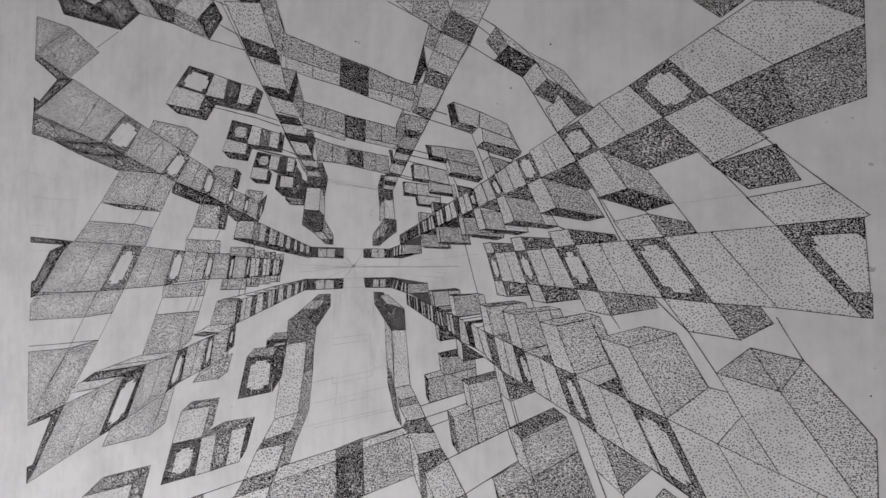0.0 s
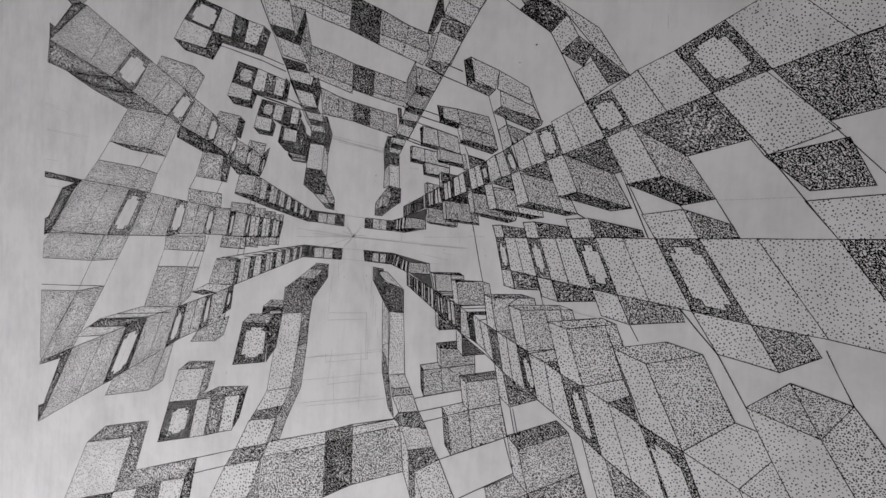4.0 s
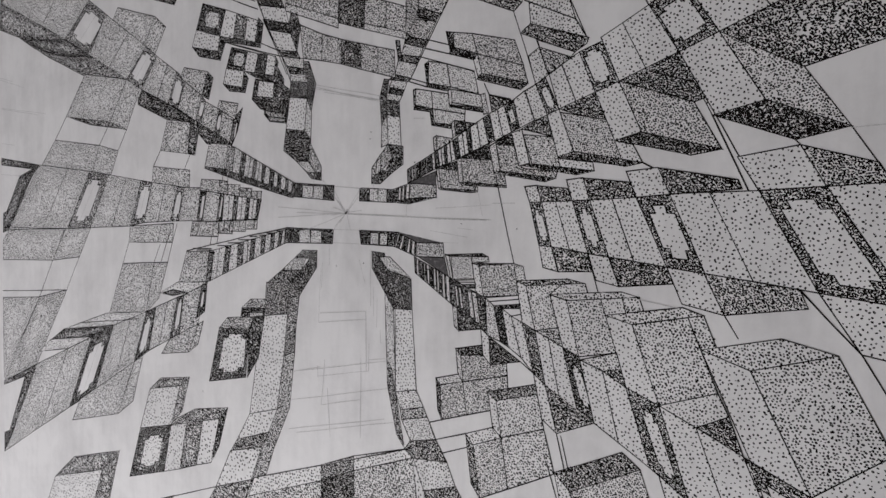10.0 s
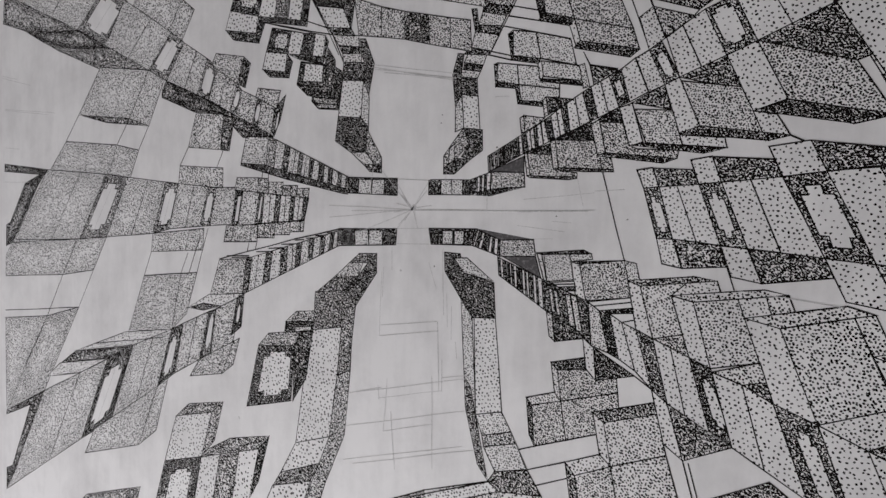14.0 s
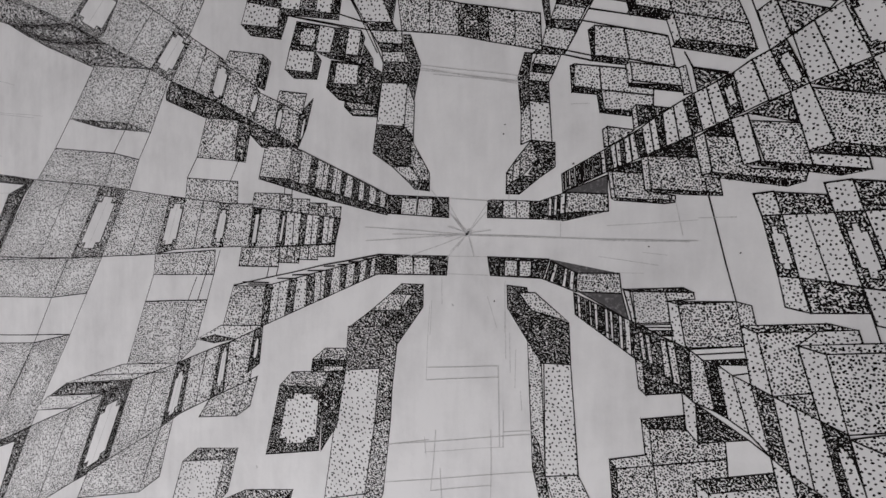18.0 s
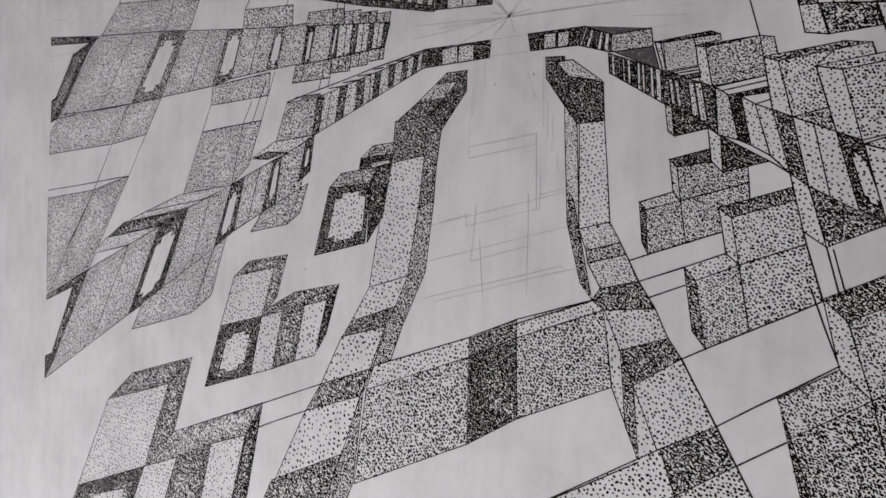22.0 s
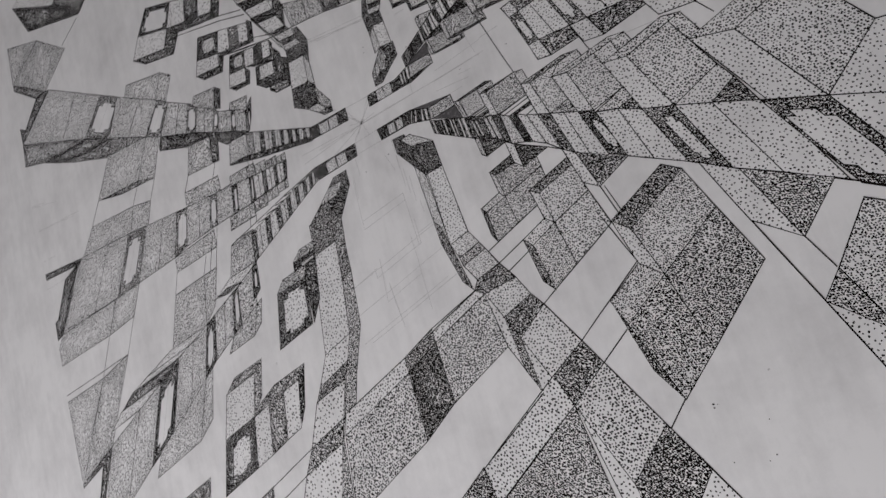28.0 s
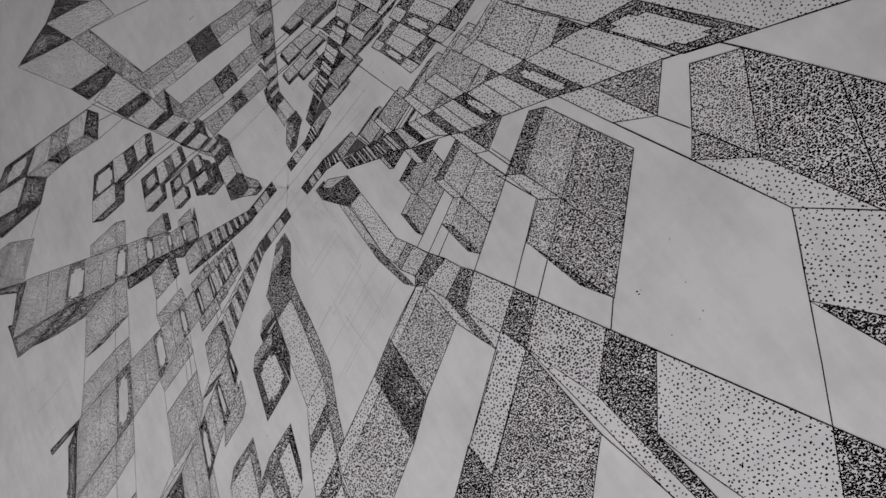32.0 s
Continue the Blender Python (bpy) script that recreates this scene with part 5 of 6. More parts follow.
b = drawn("lower_window_box")
panel(b, M2, -59.15, -40.7, -54.7, -36.5, -41.24, -34.86, -43.7, -39.4)
panel(b, K, -43.7, -39.4, -41.24, -34.86, -36.1, -33.98, -38.9, -48.5, -44.3, -56.1)
panel(b, E, -59.15, -40.7, -43.7, -39.4, -45.1, -56.2, -64.4, -60.4)
panel(b, L0, -53.8, -42, -47.4, -41.5, -47.6, -42.9, -45.1, -42.7, -46.1, -52.8, -49, -53.4, -49.2, -54.8, -56.9, -56.4, -56.6, -54.8, -59.5, -55.4, -56.7, -43.9, -54.2, -43.6)
panel(b, M2, -42.9, -29, -35.65, -28.38, -35.9, -31.5, -47.3, -32.3)
panel(b, K, -47.3, -32.3, -35.9, -31.5, -36.1, -33.98, -47.92, -35.8)
panel(b, V, -43.4, -33.7, -36.9, -33.1, -36.93, -34.16, -43.38, -35.22)

b = drawn("window_house")
panel(b, D, -99.4, -68.5, -92.6, -63.4, -75.6, -60.6, -81.2, -64.7)
panel(b, D, -81.2, -64.7, -75.6, -60.6, -79.8, -73.8, -86.4, -80.3)
panel(b, L0, -99.4, -68.5, -81.2, -64.7, -86.4, -80.3, -105.6, -85)
panel(b, E, -105.6, -85, -86.4, -80.3, -90.7, -99, -112.6, -105.7)
panel(b, L0, -99.6, -87, -93.4, -85.4, -93.8, -86.8, -91.4, -86.1, -93.9, -95.8, -96.5, -96.6, -96.9, -98, -103.6, -100.1, -103.2, -98.7, -105.8, -99.5, -102.5, -89.1, -100.1, -88.4)
panel(b, L0, -86.4, -80.3, -77.1, -77.9, -81.1, -96, -90.7, -99)
panel(b, D, -77.1, -77.9, -68, -75.5, -71.5, -92.5, -81.1, -96)
panel(b, L0, -68, -75.5, -59, -73.1, -63.3, -89.9, -71.5, -92.5)
panel(b, K, -59, -73.1, -54.3, -68.4, -59, -83.2, -63.3, -89.9)
panel(b, D, -83.4, -77.4, -72.2, -71.9, -54.3, -68.4, -59, -73.1, -86.4, -80.3)

b = drawn("front_house")
panel(b, D, -167.4, -117.5, -152.6, -106, -119.6, -96.8, -132, -107.2)
panel(b, D, -132, -107.2, -119.6, -96.8, -128.4, -123.3, -144.6, -138.3)
panel(b, L0, -167.4, -117.5, -132, -107.2, -144.6, -138.3, -186.3, -153.5)
panel(b, E, -186.3, -153.5, -144.6, -138.3, -156.8, -164.4, -195.6, -172)
panel(b, L0, -175.3, -154.6, -156.1, -148.4, -157.7, -151.9, -155, -151.1, -159.2, -160.4, -161.8, -161, -163.4, -164.6, -181.9, -168.4, -180.4, -165.3, -183.1, -165.9, -179.4, -158.4, -176.7, -157.6)
panel(b, M2, -144.6, -138.3, -120, -120.2, -84.9, -107.1, -92.6, -118.5, -109, -124.1, -126.6, -131.7)
panel(b, L0, -144.6, -138.3, -126.6, -131.7, -137.7, -160.7, -156.8, -164.4)
panel(b, D, -126.6, -131.7, -109, -124.1, -116.7, -156.6, -137.7, -160.7)
panel(b, L0, -109, -124.1, -92.6, -118.5, -98.3, -140.1, -101.5, -151.9, -116.7, -156.6)
panel(b, K, -92.6, -118.5, -84.9, -107.1, -91.1, -137.6, -101.5, -151.9, -99, -142.6)
ink(b, -128.4, -123.3, -60.5, -98.1)
ink(b, -86.5, -115, -66.4, -106.8)
panel(b, M2, -144.6, -138.3, -128.4, -123.3, -119.6, -119.9, -143, -137.5)

b = drawn("lower_centre_tower")
panel(b, E, 10.5, -9.9, 15.4, -10.2, 16.67, -15.13, 15.8, -21.8, 10.7, -14.9)
panel(b, V, 13.4, -11.3, 17.5, -11.2, 25.1, -16.7, 16.67, -15.13)
panel(b, E, 16.67, -15.13, 25.5, -17.2, 26.1, -26.05, 19.2, -26.4, 15.8, -21.8)
panel(b, L0, 19.8, -26.37, 26.1, -26.05, 28.2, -49.4, 20.5, -51.08)
panel(b, V, 15.8, -21.8, 19.2, -26.4, 20.5, -51.08, 17.27, -46.2)
panel(b, D, 17.03, -41.8, 18.9, -44.2, 24.35, -67.5, 21.2, -63.6, 17.4, -49.5)
panel(b, V, 20.5, -51.08, 28.2, -49.4, 30.9, -54, 22.5, -56.1)
panel(b, M2, 22.5, -56.1, 30.9, -54, 32.4, -56.7, 23, -58.9)
panel(b, V, 23, -58.9, 32.4, -56.7, 35.5, -62.6, 26.4, -64.7)
panel(b, D, 26.4, -64.7, 35.5, -62.6, 39.5, -68.4, 27.55, -69.6, 24.35, -67.5)
ink(b, -40.5, -90.4, 26.88, -66.8)

b = drawn("upper_right_arcade")
panel(b, U, 33.47, 23.98, 39.12, 22.98, 37.27, 21.54, 33.8, 19.94)
panel(b, V, 32.41, 23.39, 33.47, 23.98, 33.8, 19.94, 32.87, 19.74)
panel(b, V, 38.59, 27.21, 39.48, 27.99, 40.13, 23.68, 39.11, 23.22)
panel(b, E, 39.48, 27.99, 46.26, 26.89, 43.72, 25.41, 40.13, 23.68)
panel(b, S, 24.03, 10.71, 33.68, 14.04, 33.71, 10.15)
panel(b, F, 34.61, 15.05, 40.72, 16.77, 41.03, 14.24, 34.61, 14.72)
panel(b, V, 33.76, 14.78, 34.61, 14.8, 35.5, 9.38, 34.57, 9.27)
panel(b, U, 34.61, 14.72, 41.03, 14.24, 41.66, 10.73, 47.79, 9.6, 47.8, 8.61, 35.41, 9.3)
panel(b, F, 34.57, 9.27, 47.8, 8.69, 47.8, 8.38, 45.66, 8.1, 35.29, 8.82)
panel(b, F, 42.08, 17.58, 45.55, 19.46, 51.21, 21.33, 51.93, 17, 44.98, 17.33)
ink(b, 44.97, 18.92, 51.12, 18.93)
ink(b, 45.17, 18.3, 51.32, 18.06)
panel(b, V, 40.71, 17.29, 42.08, 17.58, 42.94, 10.97, 41.66, 10.65)
panel(b, U, 42.08, 17.58, 51.93, 17, 53.42, 13.32, 56.17, 12.81, 56.75, 10.1, 42.94, 10.97)
panel(b, F, 41.66, 10.65, 42.94, 10.97, 56.75, 10.1, 56.82, 9.56, 49.51, 9.85)
ink(b, 53.53, 12.93, 53.82, 10.01)
panel(b, F, 53.14, 21.75, 57.91, 24.16, 58.77, 20.56, 54.62, 20.9)
panel(b, V, 51.1, 20.68, 53.14, 21.63, 54.77, 13.99, 52.86, 13.52)
panel(b, U, 53.33, 21.11, 58.77, 20.56, 60.42, 15.43, 62.23, 14.55, 71.74, 13.78, 71.32, 12.02, 54.87, 13.99)
panel(b, F, 52.84, 13.39, 54.87, 13.99, 71.32, 12.02, 68.26, 11.14)
panel(b, L0, 58.02, 23.96, 61.01, 24.81, 63.61, 15.98, 60.53, 15.23)
panel(b, L0, 23.41, 14.48, 23.78, 14.66, 24.03, 10.75, 23.67, 10.6)
panel(b, F, 23.78, 14.66, 24, 14.77, 24.26, 10.85, 24.03, 10.75)
panel(b, L0, 24, 14.77, 24.41, 14.98, 24.66, 11.02, 24.26, 10.85)
panel(b, F, 24.41, 14.98, 24.91, 15.23, 25.16, 11.22, 24.66, 11.02)
panel(b, L0, 24.91, 15.23, 25.36, 15.45, 25.65, 11.43, 25.16, 11.22)
panel(b, F, 25.36, 15.45, 26.07, 15.81, 26.37, 11.72, 25.65, 11.43)
panel(b, L0, 26.07, 15.81, 26.47, 16.02, 26.77, 11.89, 26.37, 11.72)
panel(b, F, 26.47, 16.02, 27.58, 16.57, 27.92, 12.36, 26.77, 11.89)
panel(b, L0, 27.58, 16.57, 27.85, 16.71, 28.19, 12.47, 27.92, 12.36)
panel(b, F, 27.85, 16.71, 28.29, 16.93, 28.63, 12.66, 28.19, 12.47)
panel(b, L0, 28.29, 16.93, 28.59, 17.08, 28.98, 12.8, 28.63, 12.66)
panel(b, F, 28.59, 17.08, 29.25, 17.41, 29.63, 13.07, 28.98, 12.8)
panel(b, L0, 29.25, 17.41, 29.6, 17.59, 29.98, 13.22, 29.63, 13.07)
panel(b, F, 29.6, 17.59, 30.03, 17.81, 30.46, 13.41, 29.98, 13.22)
panel(b, L0, 30.03, 17.81, 30.34, 17.96, 30.81, 13.56, 30.46, 13.41)
panel(b, F, 30.34, 17.96, 31.5, 18.55, 31.97, 14.04, 30.81, 13.56)
panel(b, L0, 31.5, 18.55, 31.85, 18.72, 32.31, 14.18, 31.97, 14.04)
panel(b, F, 31.85, 18.72, 32.1, 18.85, 32.57, 14.29, 32.31, 14.18)
panel(b, L0, 32.1, 18.85, 32.96, 19.28, 33.46, 14.66, 32.57, 14.29)
panel(b, F, 32.96, 19.28, 33.3, 19.45, 33.76, 14.78, 33.46, 14.66)
panel(b, F, 33.3, 19.45, 34.06, 19.88, 35.03, 15.26, 33.76, 14.78)
panel(b, L0, 34.06, 19.88, 35.2, 20.39, 35.87, 15.61, 35.03, 15.26)
panel(b, L0, 35.2, 20.39, 36.16, 20.83, 36.78, 15.91, 35.87, 15.61)
panel(b, F, 36.16, 20.83, 37.07, 21.27, 37.65, 16.12, 36.78, 15.91)
panel(b, L0, 37.07, 21.27, 38.06, 21.79, 38.88, 16.63, 37.65, 16.12)
panel(b, L0, 38.22, 21.89, 39.12, 22.41, 40.31, 17.2, 39.05, 16.7)
panel(b, F, 39.12, 22.41, 40.74, 23.37, 41.92, 17.87, 40.31, 17.2)
panel(b, L0, 40.74, 23.37, 42.26, 24.49, 43.39, 18.46, 41.92, 17.87)
panel(b, L0, 42.26, 24.49, 43.45, 25.16, 44.69, 18.9, 43.39, 18.46)
panel(b, F, 43.45, 25.16, 44.9, 25.95, 45.86, 19.35, 44.69, 18.9)
panel(b, L0, 44.9, 25.95, 47.03, 27.19, 48.41, 20.29, 45.86, 19.35)
panel(b, L0, 47.03, 27.19, 48.94, 28.21, 50.9, 21.36, 48.41, 20.29)
panel(b, E, 48.94, 28.21, 51.01, 29.34, 52.84, 22.05, 50.9, 21.36)
panel(b, L0, 51.01, 29.34, 53.34, 30.34, 55.4, 23.04, 52.84, 22.05)
panel(b, L0, 53.34, 30.34, 55.42, 31.31, 57.91, 24.16, 55.4, 23.04)
panel(b, E, 55.42, 31.31, 58.28, 32.6, 60.41, 25.18, 57.91, 24.16)
panel(b, L0, 56.56, 29.9, 58.05, 30.45, 59.3, 27.12, 57.82, 26.33)
panel(b, L0, 58.24, 32.59, 61.6, 34.76, 64.73, 26.97, 60.47, 25.15)

b = drawn("lower_right_arcade")
panel(b, W, 41.57, -16.35, 47.38, -15.77, 47.58, -16.4, 42.36, -16.77)
panel(b, W, 42.36, -16.77, 47.58, -16.4, 47.68, -17.02, 43.2, -17.38)
panel(b, K, 43.2, -17.38, 47.68, -17.02, 47.93, -18.04, 45.15, -18.2)
panel(b, V, 40.29, -23.54, 41.78, -23.7, 42.59, -30.37, 41.09, -29.24)
panel(b, E, 41.78, -23.7, 43.27, -24.95, 46.2, -26.24, 49.68, -28.23, 50.25, -29.01, 42.59, -30.37)
panel(b, E, 39.42, -15.77, 40.97, -16.37, 45.15, -18.2, 48.03, -19.2, 51, -20.42, 51.85, -30.47, 49.68, -28.23, 46.2, -26.24, 43.27, -24.95, 40.08, -23.1)
panel(b, V, 40.79, -17.92, 41.68, -17.69, 42.62, -23.31, 41.88, -23.55)
panel(b, V, 42.08, -17.97, 43.02, -18.53, 44.05, -24.31, 43.32, -24.85)
panel(b, V, 45.26, -18.93, 46.42, -19.17, 47.88, -27, 46.29, -26.04)
panel(b, V, 46.61, -19.16, 48.04, -19.3, 49.67, -27.6, 48.16, -27.32)
ink(b, 40.97, -16.37, 45.15, -18.2)

b = drawn("left_arcade")
panel(b, M1, -69.17, 11.65, -59.53, 11.35, -59.56, 6.82, -70.06, 7.77)
panel(b, M2, -59.53, 11.3, -55.03, 10.89, -55.05, 6.36, -59.56, 6.82)
panel(b, M1, -54.83, 9.88, -48.62, 9.71, -49.08, 5.76, -54.98, 6.36)
hair(b, -51.53, 9.74, -51.88, 6.05)
panel(b, M2, -48.62, 8.73, -42.61, 8.57, -43.11, 5.17, -48.95, 5.76)
hair(b, -45.43, 8.6, -45.76, 5.45)
panel(b, M1, -42.61, 7.66, -37.81, 7.66, -38.24, 4.78, -42.93, 5.17)
hair(b, -39.83, 7.65, -40.26, 4.94)
hair(b, -57.84, 11.12, -57.49, 13.35)
hair(b, -55.03, 10.89, -54.95, 12.72)
panel(b, F, -69.7, 7.7, -66.14, 7.37, -68.7, -3.44, -71.43, -3.61)
panel(b, M0, -66.14, 7.37, -59.01, 6.71, -60.84, -2.96, -68.7, -3.44)
panel(b, F, -59.01, 6.71, -56.72, 6.5, -57.84, -2.78, -60.84, -2.96)
panel(b, L1, -56.72, 6.5, -54.05, 6.25, -54.89, -2.6, -57.84, -2.78)
panel(b, L1, -54.05, 6.25, -51.55, 6.02, -52.77, -2.47, -54.89, -2.6)
panel(b, F, -51.55, 6.02, -49.47, 5.83, -50.6, -2.34, -52.77, -2.47)
panel(b, L1, -49.47, 5.83, -47.41, 5.64, -48.34, -2.2, -50.6, -2.34)
panel(b, L1, -47.41, 5.64, -45.12, 5.43, -46.42, -2.08, -48.34, -2.2)
panel(b, F, -45.12, 5.43, -43.55, 5.28, -44.52, -1.97, -46.42, -2.08)
panel(b, L1, -43.55, 5.28, -41.74, 5.11, -42.63, -1.85, -44.52, -1.97)
panel(b, L1, -41.74, 5.11, -40.02, 4.95, -41.02, -1.75, -42.63, -1.85)
panel(b, F, -40.02, 4.95, -38, 4.77, -39.79, -1.68, -41.02, -1.75)
panel(b, W, -68.64, 5.7, -67.07, 5.91, -68.69, -2.19, -70.41, -2.38)
panel(b, W, -58.27, 5.52, -57.33, 5.49, -58.65, -1.51, -59.88, -1.79)
panel(b, M1, -74.14, -3.7, -59.61, -3.01, -59.98, -8.47, -75.28, -8.79)
hair(b, -70.49, -3.52, -71.76, -8.62)
hair(b, -62.22, -3.14, -63.43, -8.48)
panel(b, M2, -59.61, -3.01, -51.91, -2.54, -52.46, -7.2, -59.63, -7.2)
hair(b, -56.56, -2.84, -56.78, -7.2)
hair(b, -53.69, -2.67, -53.98, -7.2)
panel(b, M1, -51.91, -2.54, -45.47, -2.18, -45.8, -6.07, -52.26, -6.21)
hair(b, -48.85, -2.33, -49.13, -6.16)
panel(b, M1, -45.47, -2.18, -39.85, -1.92, -40.16, -5.03, -45.67, -5.3)
hair(b, -41.27, -2, -41.52, -5.12)
hair(b, -63.43, -8.48, -64.36, -11.66)
hair(b, -59.98, -8.47, -60.75, -11.01)

b = drawn("lower_left_stair_front")
panel(b, M1, -77.41, -14.57, -64.86, -13.92, -66.55, -24.84, -81.81, -26.13)
panel(b, E, -64.86, -13.92, -62.07, -13.26, -63.87, -24.16, -66.56, -25.24)
panel(b, L1, -62.07, -13.26, -59.32, -12.6, -61.09, -23.04, -63.87, -24.16)
panel(b, L1, -59.32, -12.6, -55.8, -11.77, -57.53, -21.61, -61.09, -23.04)
panel(b, E, -55.8, -11.77, -53.07, -11.12, -54.57, -20.42, -57.53, -21.61)
panel(b, L1, -53.07, -11.12, -49.53, -10.28, -49.82, -18.51, -54.57, -20.42)
panel(b, F, -49.53, -10.28, -46.63, -9.59, -47.11, -17.42, -49.82, -18.51)
panel(b, V, -46.63, -9.59, -44.41, -9.06, -44.88, -16.52, -47.11, -17.42)
panel(b, V, -44.41, -9.06, -42.78, -8.67, -43.61, -16.02, -44.88, -16.52)
panel(b, F, -42.78, -8.67, -40.66, -8.17, -41.55, -15.19, -43.61, -16.02)
panel(b, V, -40.66, -8.17, -37.72, -7.47, -38.34, -13.9, -41.55, -15.19)
panel(b, E, -37.72, -7.47, -35.79, -7.01, -36.4, -13.12, -38.34, -13.9)
panel(b, V, -35.79, -7.01, -33.04, -6.35, -33.88, -12.1, -36.4, -13.12)
panel(b, E, -33.04, -6.35, -31.27, -5.93, -31.98, -11.34, -33.88, -12.1)
panel(b, V, -31.27, -5.93, -29.17, -5.43, -29.99, -10.54, -31.98, -11.34)
panel(b, F, -29.17, -5.43, -27.78, -5.11, -28.54, -9.96, -29.99, -10.54)
panel(b, V, -27.78, -5.11, -26.24, -4.74, -26.98, -9.33, -28.54, -9.96)
panel(b, E, -26.24, -4.74, -24.71, -4.47, -24.82, -8.79, -26.98, -9.31)
ink(b, -77.4, -14.36, -64.15, -11.61)
ink(b, -64.15, -11.61, -43.59, -7.34)
ink(b, -43.59, -7.34, -25.39, -4.1)
ink(b, -25.39, -4.1, -23.69, -4.11)
ink(b, -73.84, -13.24, -63.46, -12.93)
ink(b, -71.65, -13.73, -62.56, -13.37)
ink(b, -60.34, -11.61, -53.27, -11.38)
ink(b, -54.79, -10.45, -49.01, -10.1)
ink(b, -49.33, -9.07, -43.59, -8.84)
ink(b, -43.59, -7.73, -39.8, -7.48)
ink(b, -38.94, -7.1, -35.18, -6.91)
ink(b, -35.3, -6.29, -31.92, -6.11)
ink(b, -30.57, -5.36, -27.96, -5.19)

b = drawn("upper_left_stair_front")
panel(b, M0, -64.99, 24.29, -55.1, 23.65, -56.01, 15.17, -67.29, 16.08)
panel(b, M2, -55.1, 23.65, -51.48, 22.52, -52.7, 14.04, -56.01, 15.17)
panel(b, F, -67.29, 16.08, -56.01, 15.17, -52.7, 14.04, -23.41, 7.22, -23.02, 5.7, -25.1, 6, -47.65, 10.64, -62.26, 14.26, -67.43, 15.47)
panel(b, V, -51.48, 22.52, -47.74, 20.97, -49.38, 13.27, -52.7, 14.04)
panel(b, E, -47.74, 20.97, -45.58, 20.07, -47.01, 12.71, -49.38, 13.27)
panel(b, V, -45.58, 20.07, -43.32, 19.13, -44.79, 12.2, -47.01, 12.71)
panel(b, V, -43.32, 19.13, -41.65, 18.43, -42.91, 11.76, -44.79, 12.2)
panel(b, E, -41.65, 18.43, -40.35, 17.89, -41.36, 11.4, -42.91, 11.76)
panel(b, V, -40.35, 17.89, -39.01, 17.33, -40, 11.08, -41.36, 11.4)
panel(b, V, -39.01, 17.33, -37.55, 16.73, -38.29, 10.68, -40, 11.08)
panel(b, F, -37.55, 16.73, -35.86, 16.03, -37.08, 10.4, -38.29, 10.68)
panel(b, V, -35.86, 16.03, -33.72, 15.13, -34.38, 9.77, -37.08, 10.4)
panel(b, F, -33.72, 15.13, -31.83, 14.35, -32.43, 9.32, -34.38, 9.77)
panel(b, V, -31.83, 14.35, -30.2, 13.67, -30.55, 8.88, -32.43, 9.32)
panel(b, F, -30.2, 13.67, -28.69, 13.04, -29.04, 8.53, -30.55, 8.88)
panel(b, V, -28.69, 13.04, -26.4, 12.09, -26.8, 8.01, -29.04, 8.53)
panel(b, F, -26.4, 12.09, -25.15, 11.57, -25.61, 7.73, -26.8, 8.01)
panel(b, V, -25.15, 11.57, -23.41, 10.84, -23.8, 7.31, -25.61, 7.73)
panel(b, F, -23.41, 10.84, -22.85, 10.61, -23.41, 7.22, -23.8, 7.31)

b = drawn("stepped_tower")
panel(b, F, -41.41, 45.06, -31.8, 43.27, -30.58, 47.78, -27.87, 44.06, -27.82, 42.06, -25.32, 40.64, -25.13, 38.4, -26.27, 32.02, -26.54, 29.79, -34.18, 30.63, -36.97, 33.06, -36.86, 34.44, -38.74, 34.95, -43.02, 38.46)
panel(b, L1, -39.65, 44.4, -32.46, 43.07, -32.88, 38.21, -40.57, 39.23)
panel(b, M2, -36.65, 34.27, -27.07, 32.96, -27.2, 30.27, -34.05, 30.88)
ink(b, -42.88, 38.45, -31.64, 36.72)
ink(b, -40.87, 36.87, -30.8, 35.01)
ink(b, -30.58, 47.78, -31.8, 43.27)
hair(b, -29.04, 38.66, -29.89, 32.7)
hair(b, -27.4, 38.55, -28.23, 32.12)
ink(b, -31.64, 36.72, -31.11, 42.32)
hair(b, -36.61, 32.53, -27.03, 31.31)

b = drawn("guide")
pencil(b, -23.3, -51.1, 17.8, -42.2)
pencil(b, -11.4, -51.0, 10.2, -46.3)
pencil(b, -11.4, -47.3, -11.0, -51.4)
pencil(b, -8.2, -45.2, -9.5, -60.0)
pencil(b, 6.8, -42.8, 7.1, -67.7)
pencil(b, 10.0, -38.0, 10.0, -46.3)
pencil(b, -9.5, -60.0, 7.1, -55.6)
pencil(b, -23.3, -60.5, 17.5, -50.6)
pencil(b, -20.4, -70.9, 20.8, -60.2)
pencil(b, -6.9, -54.1, -5.4, -69.9)
pencil(b, 10.0, -42.9, 17.8, -41.4)
pencil(b, -10.3, -15.8, -11.1, -33.6)
pencil(b, 8.5, -28.2, 9.1, -46.5)
pencil(b, -10.7, -30.6, 8.5, -28.2)
pencil(b, -10.9, -33.6, 8.8, -30.7)
pencil(b, 9.8, -9.3, 10.4, -26.4)
pencil(b, 11.3, -20.5, 11.6, -29.4)
pencil(b, 12.9, -23.9, 12.8, -32.7)
pencil(b, 14.2, -33.1, 14.6, -37.5)
pencil(b, -22.4, -51, -10.1, -47.8)
pencil(b, 5.5, -12.7, 8, -19.6)
pencil(b, -0.2, 1.2, -5.4, 8.7)
pencil(b, -0.2, 1.2, -10.3, 11.8)
pencil(b, -0.2, 1.2, -29.9, 2.6)
pencil(b, -0.2, 1.2, -29.8, -0.8)
pencil(b, -0.2, 1.2, -20.6, -5.7)
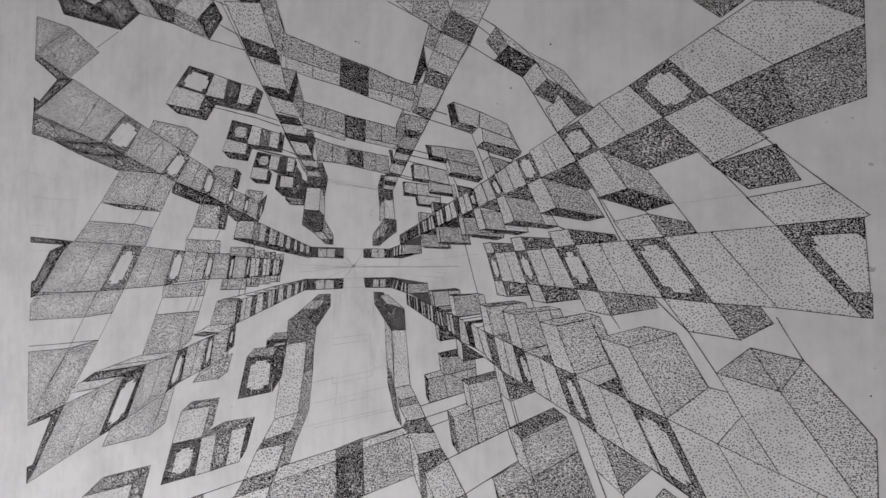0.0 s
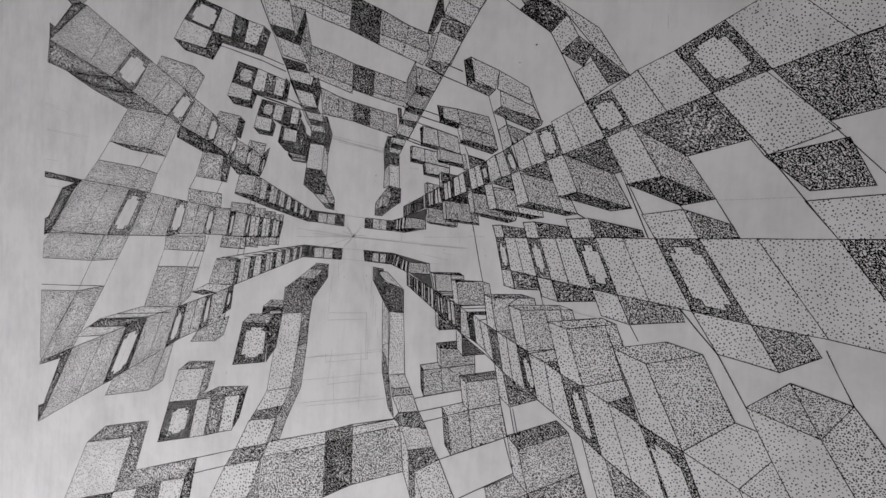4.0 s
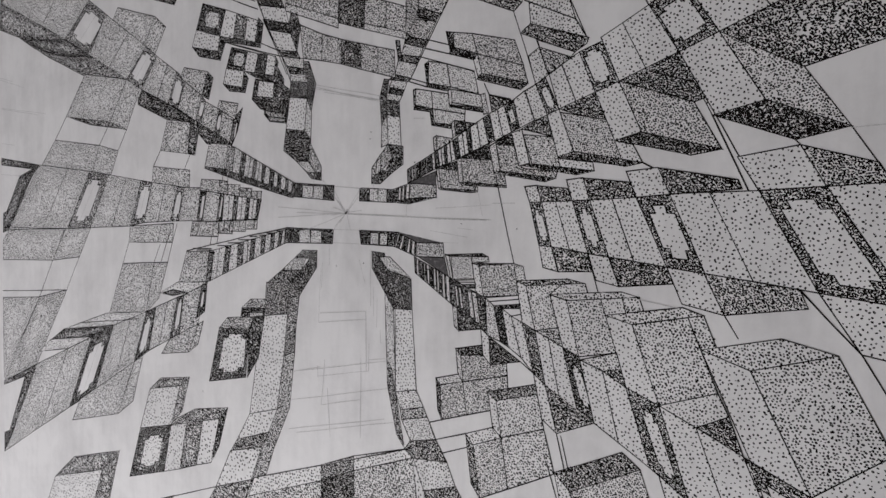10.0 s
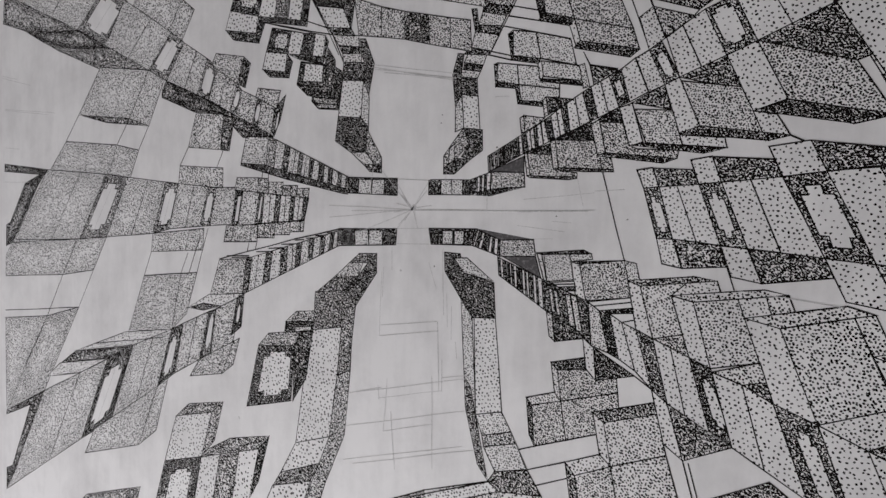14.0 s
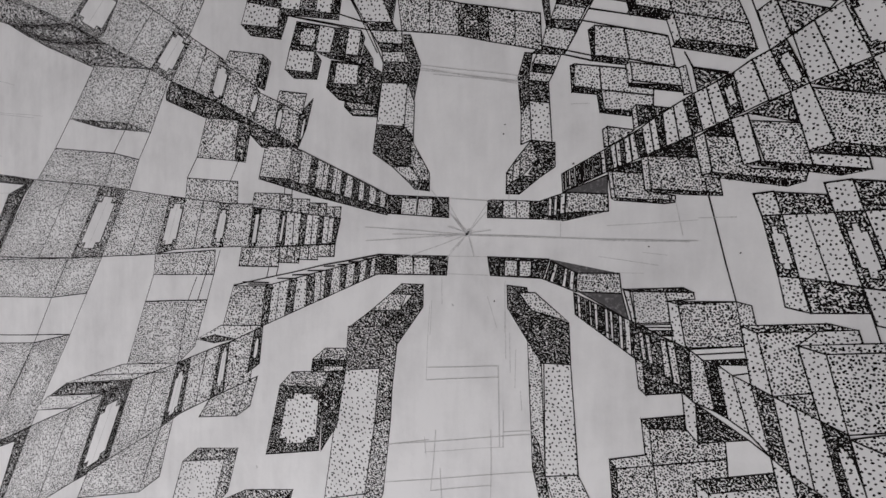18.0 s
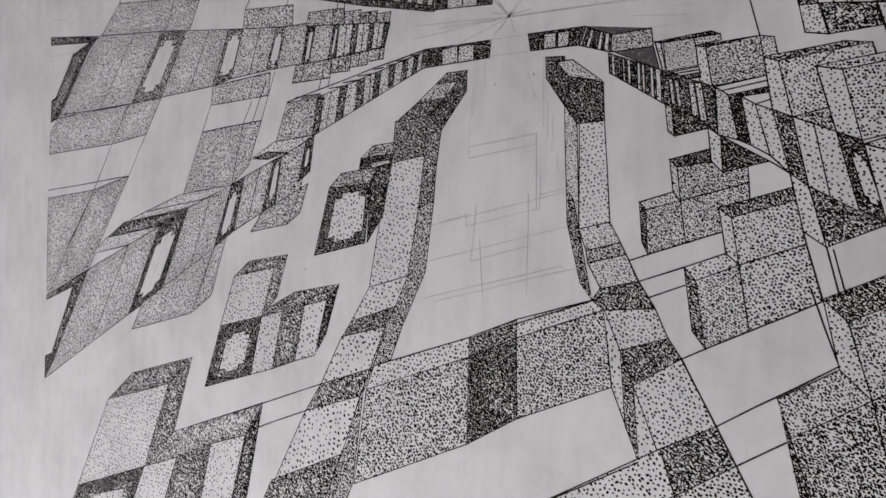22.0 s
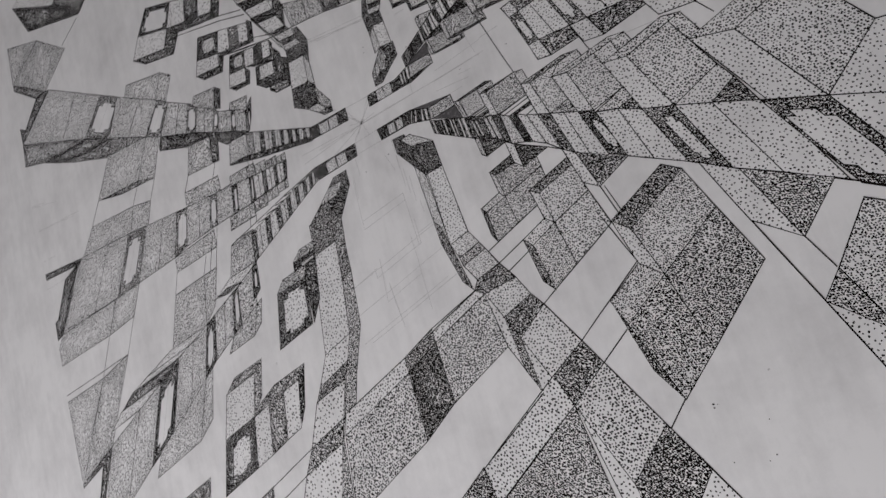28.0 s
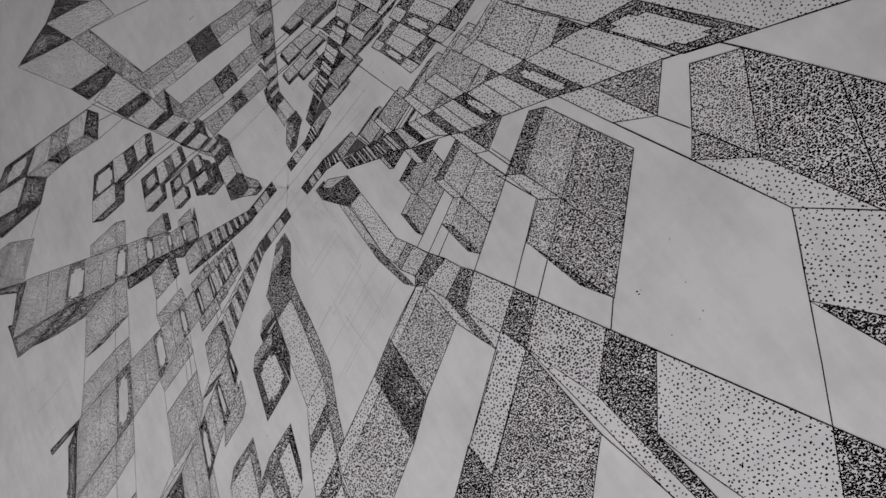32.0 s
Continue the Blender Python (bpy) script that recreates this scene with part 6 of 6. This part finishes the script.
pencil(b, -0.2, 1.2, -6.1, -4.9)
pencil(b, -0.2, 1.2, 5.3, 8.5)
pencil(b, -0.2, 1.2, 46.3, 0.6)
pencil(b, -4.5, 9.5, 5.3, 8.9)
pencil(b, -5.5, -8, 5.7, -7.9)
pencil(b, -13.9, 40.6, 12.9, 34.5)
pencil(b, -9.9, 38.7, 13.3, 34.9)
pencil(b, 10.1, -8.9, 10, -20.7)
pencil(b, -6.9, -8.9, -6.8, -15.2)
pencil(b, -9.7, -14.6, -10.1, -22.8)
pencil(b, 37, -6, 41.7, -5.9)
pencil(b, 25.3, 29.2, 29.6, 29)
pencil(b, 41.3, -1.7, 46.4, -2.1)
pencil(b, 84, -16, 104.6, -18.3)
pencil(b, -14.3, 41.4, 13.7, 36.1)
pencil(b, -13.7, 40, 13.7, 35)
pencil(b, 33.7, 3.6, 52.3, 4.9)
pencil(b, 32, -2.8, 44.8, -4.2)
pencil(b, 50.9, 0.6, 32, 0.5)
pencil(b, 52.3, 5.3, 59.5, 5.5)
pencil(b, 47.8, 8.8, 49.4, 1.9)
pencil(b, -24, -70.4, 16.4, -60)
pencil(b, -8.9, -79.3, 10.9, -72.1)
pencil(b, 0.2, 1.6, -4.6, 5.9)
pencil(b, 0.2, 1.6, -3.6, 5.1)
pencil(b, 0.2, 1.7, 4.9, 6.4)
pencil(b, 0.4, 1.6, 3.7, 5.2)
pencil(b, 0, 1.4, -4.6, -2.8)
pencil(b, 0, 1.4, -2.6, -1.7)
pencil(b, -0.2, 1.4, -6.2, 0.5)
pencil(b, 0.2, 1.3, 1.8, -3.6)
pencil(b, 0.4, 1.6, 6.2, 2.3)
pencil(b, -0.2, 1.7, -5.4, 3)
pencil(b, 23.3, 4.8, 23.3, 1.1)
pencil(b, -21.4, 1, 52.3, 0.8)
pencil(b, -13.6, 12.5, -14.5, 7.7)
pencil(b, 10.9, 11.6, 10.4, 7)
pencil(b, -210.6, 43.7, -173.2, 39.5)
pencil(b, -213.1, 57.6, -201.2, 55.1)
pencil(b, -210.8, 27.7, -199.8, 26.7)
pencil(b, -212.9, 56.8, -191, 51.7)
pencil(b, -210.8, 43.3, -178.6, 39.2)
pencil(b, -212.3, 13.6, -192.2, 13)
pencil(b, 138.8, 22.5, 163.8, 24.7)
pencil(b, 120, 79.7, 120.3, 75.3)
pencil(b, 201.7, 64.9, 204.2, 64.8)

b = drawn("blot")
speck(b, 83.1, -118.1, 0.4, PEN)
speck(b, 83.1, -119.1, 0.35, PEN)
speck(b, 84.2, -118.4, 0.25, PEN)
speck(b, 95.1, -124.8, 0.25, PEN)
speck(b, 91.8, -134.4, 0.22, PEN)
speck(b, 93.9, -133.3, 0.27, PEN)
speck(b, 83.2, -133, 0.27, PEN)
speck(b, 99.2, -113.4, 0.5, GRAPHITE)
speck(b, 1.2, 102.1, 0.5, PEN)
speck(b, 2.9, 101.4, 0.9, GRAPHITE)
speck(b, 92, 88.5, 0.5, PEN)
speck(b, 75.1, 72.7, 0.45, PEN)
speck(b, 69.2, 66.9, 0.6, GRAPHITE)
speck(b, 203, 32.7, 1.0, GRAPHITE)
speck(b, 201.8, -2.1, 0.7, PEN)
speck(b, 202.5, -2.5, 1.6, GRAPHITE)
speck(b, 197.9, 48.8, 0.6, GRAPHITE)
speck(b, 190.1, 48, 0.5, GRAPHITE)
speck(b, 201.1, -44.5, 0.5, PEN)
speck(b, 202.5, -35.3, 0.6, GRAPHITE)
speck(b, 26.1, 16.6, 0.35, PEN)
speck(b, 60.3, -1.3, 0.3, PEN)
speck(b, 42.6, -0.5, 0.25, PEN)
speck(b, -3.8, -15.3, 0.5, GRAPHITE)
speck(b, -68, -64.6, 0.6, GRAPHITE)
speck(b, 7.3, -13.7, 0.3, PEN)
speck(b, 9.4, 25.8, 0.3, PEN)
speck(b, 9.1, 23.7, 0.3, PEN)
speck(b, 112.7, -24.5, 0.4, PEN)
speck(b, 0.2, 1.6, 1.3, GRAPHITE)
speck(b, -0.3, 1.3, 0.9, GRAPHITE)
speck(b, -0.1, 1.4, 0.5, PEN)
speck(b, 0.3, 1.8, 0.4, PEN)
speck(b, -0.4, 1.1, 0.25, PEN)
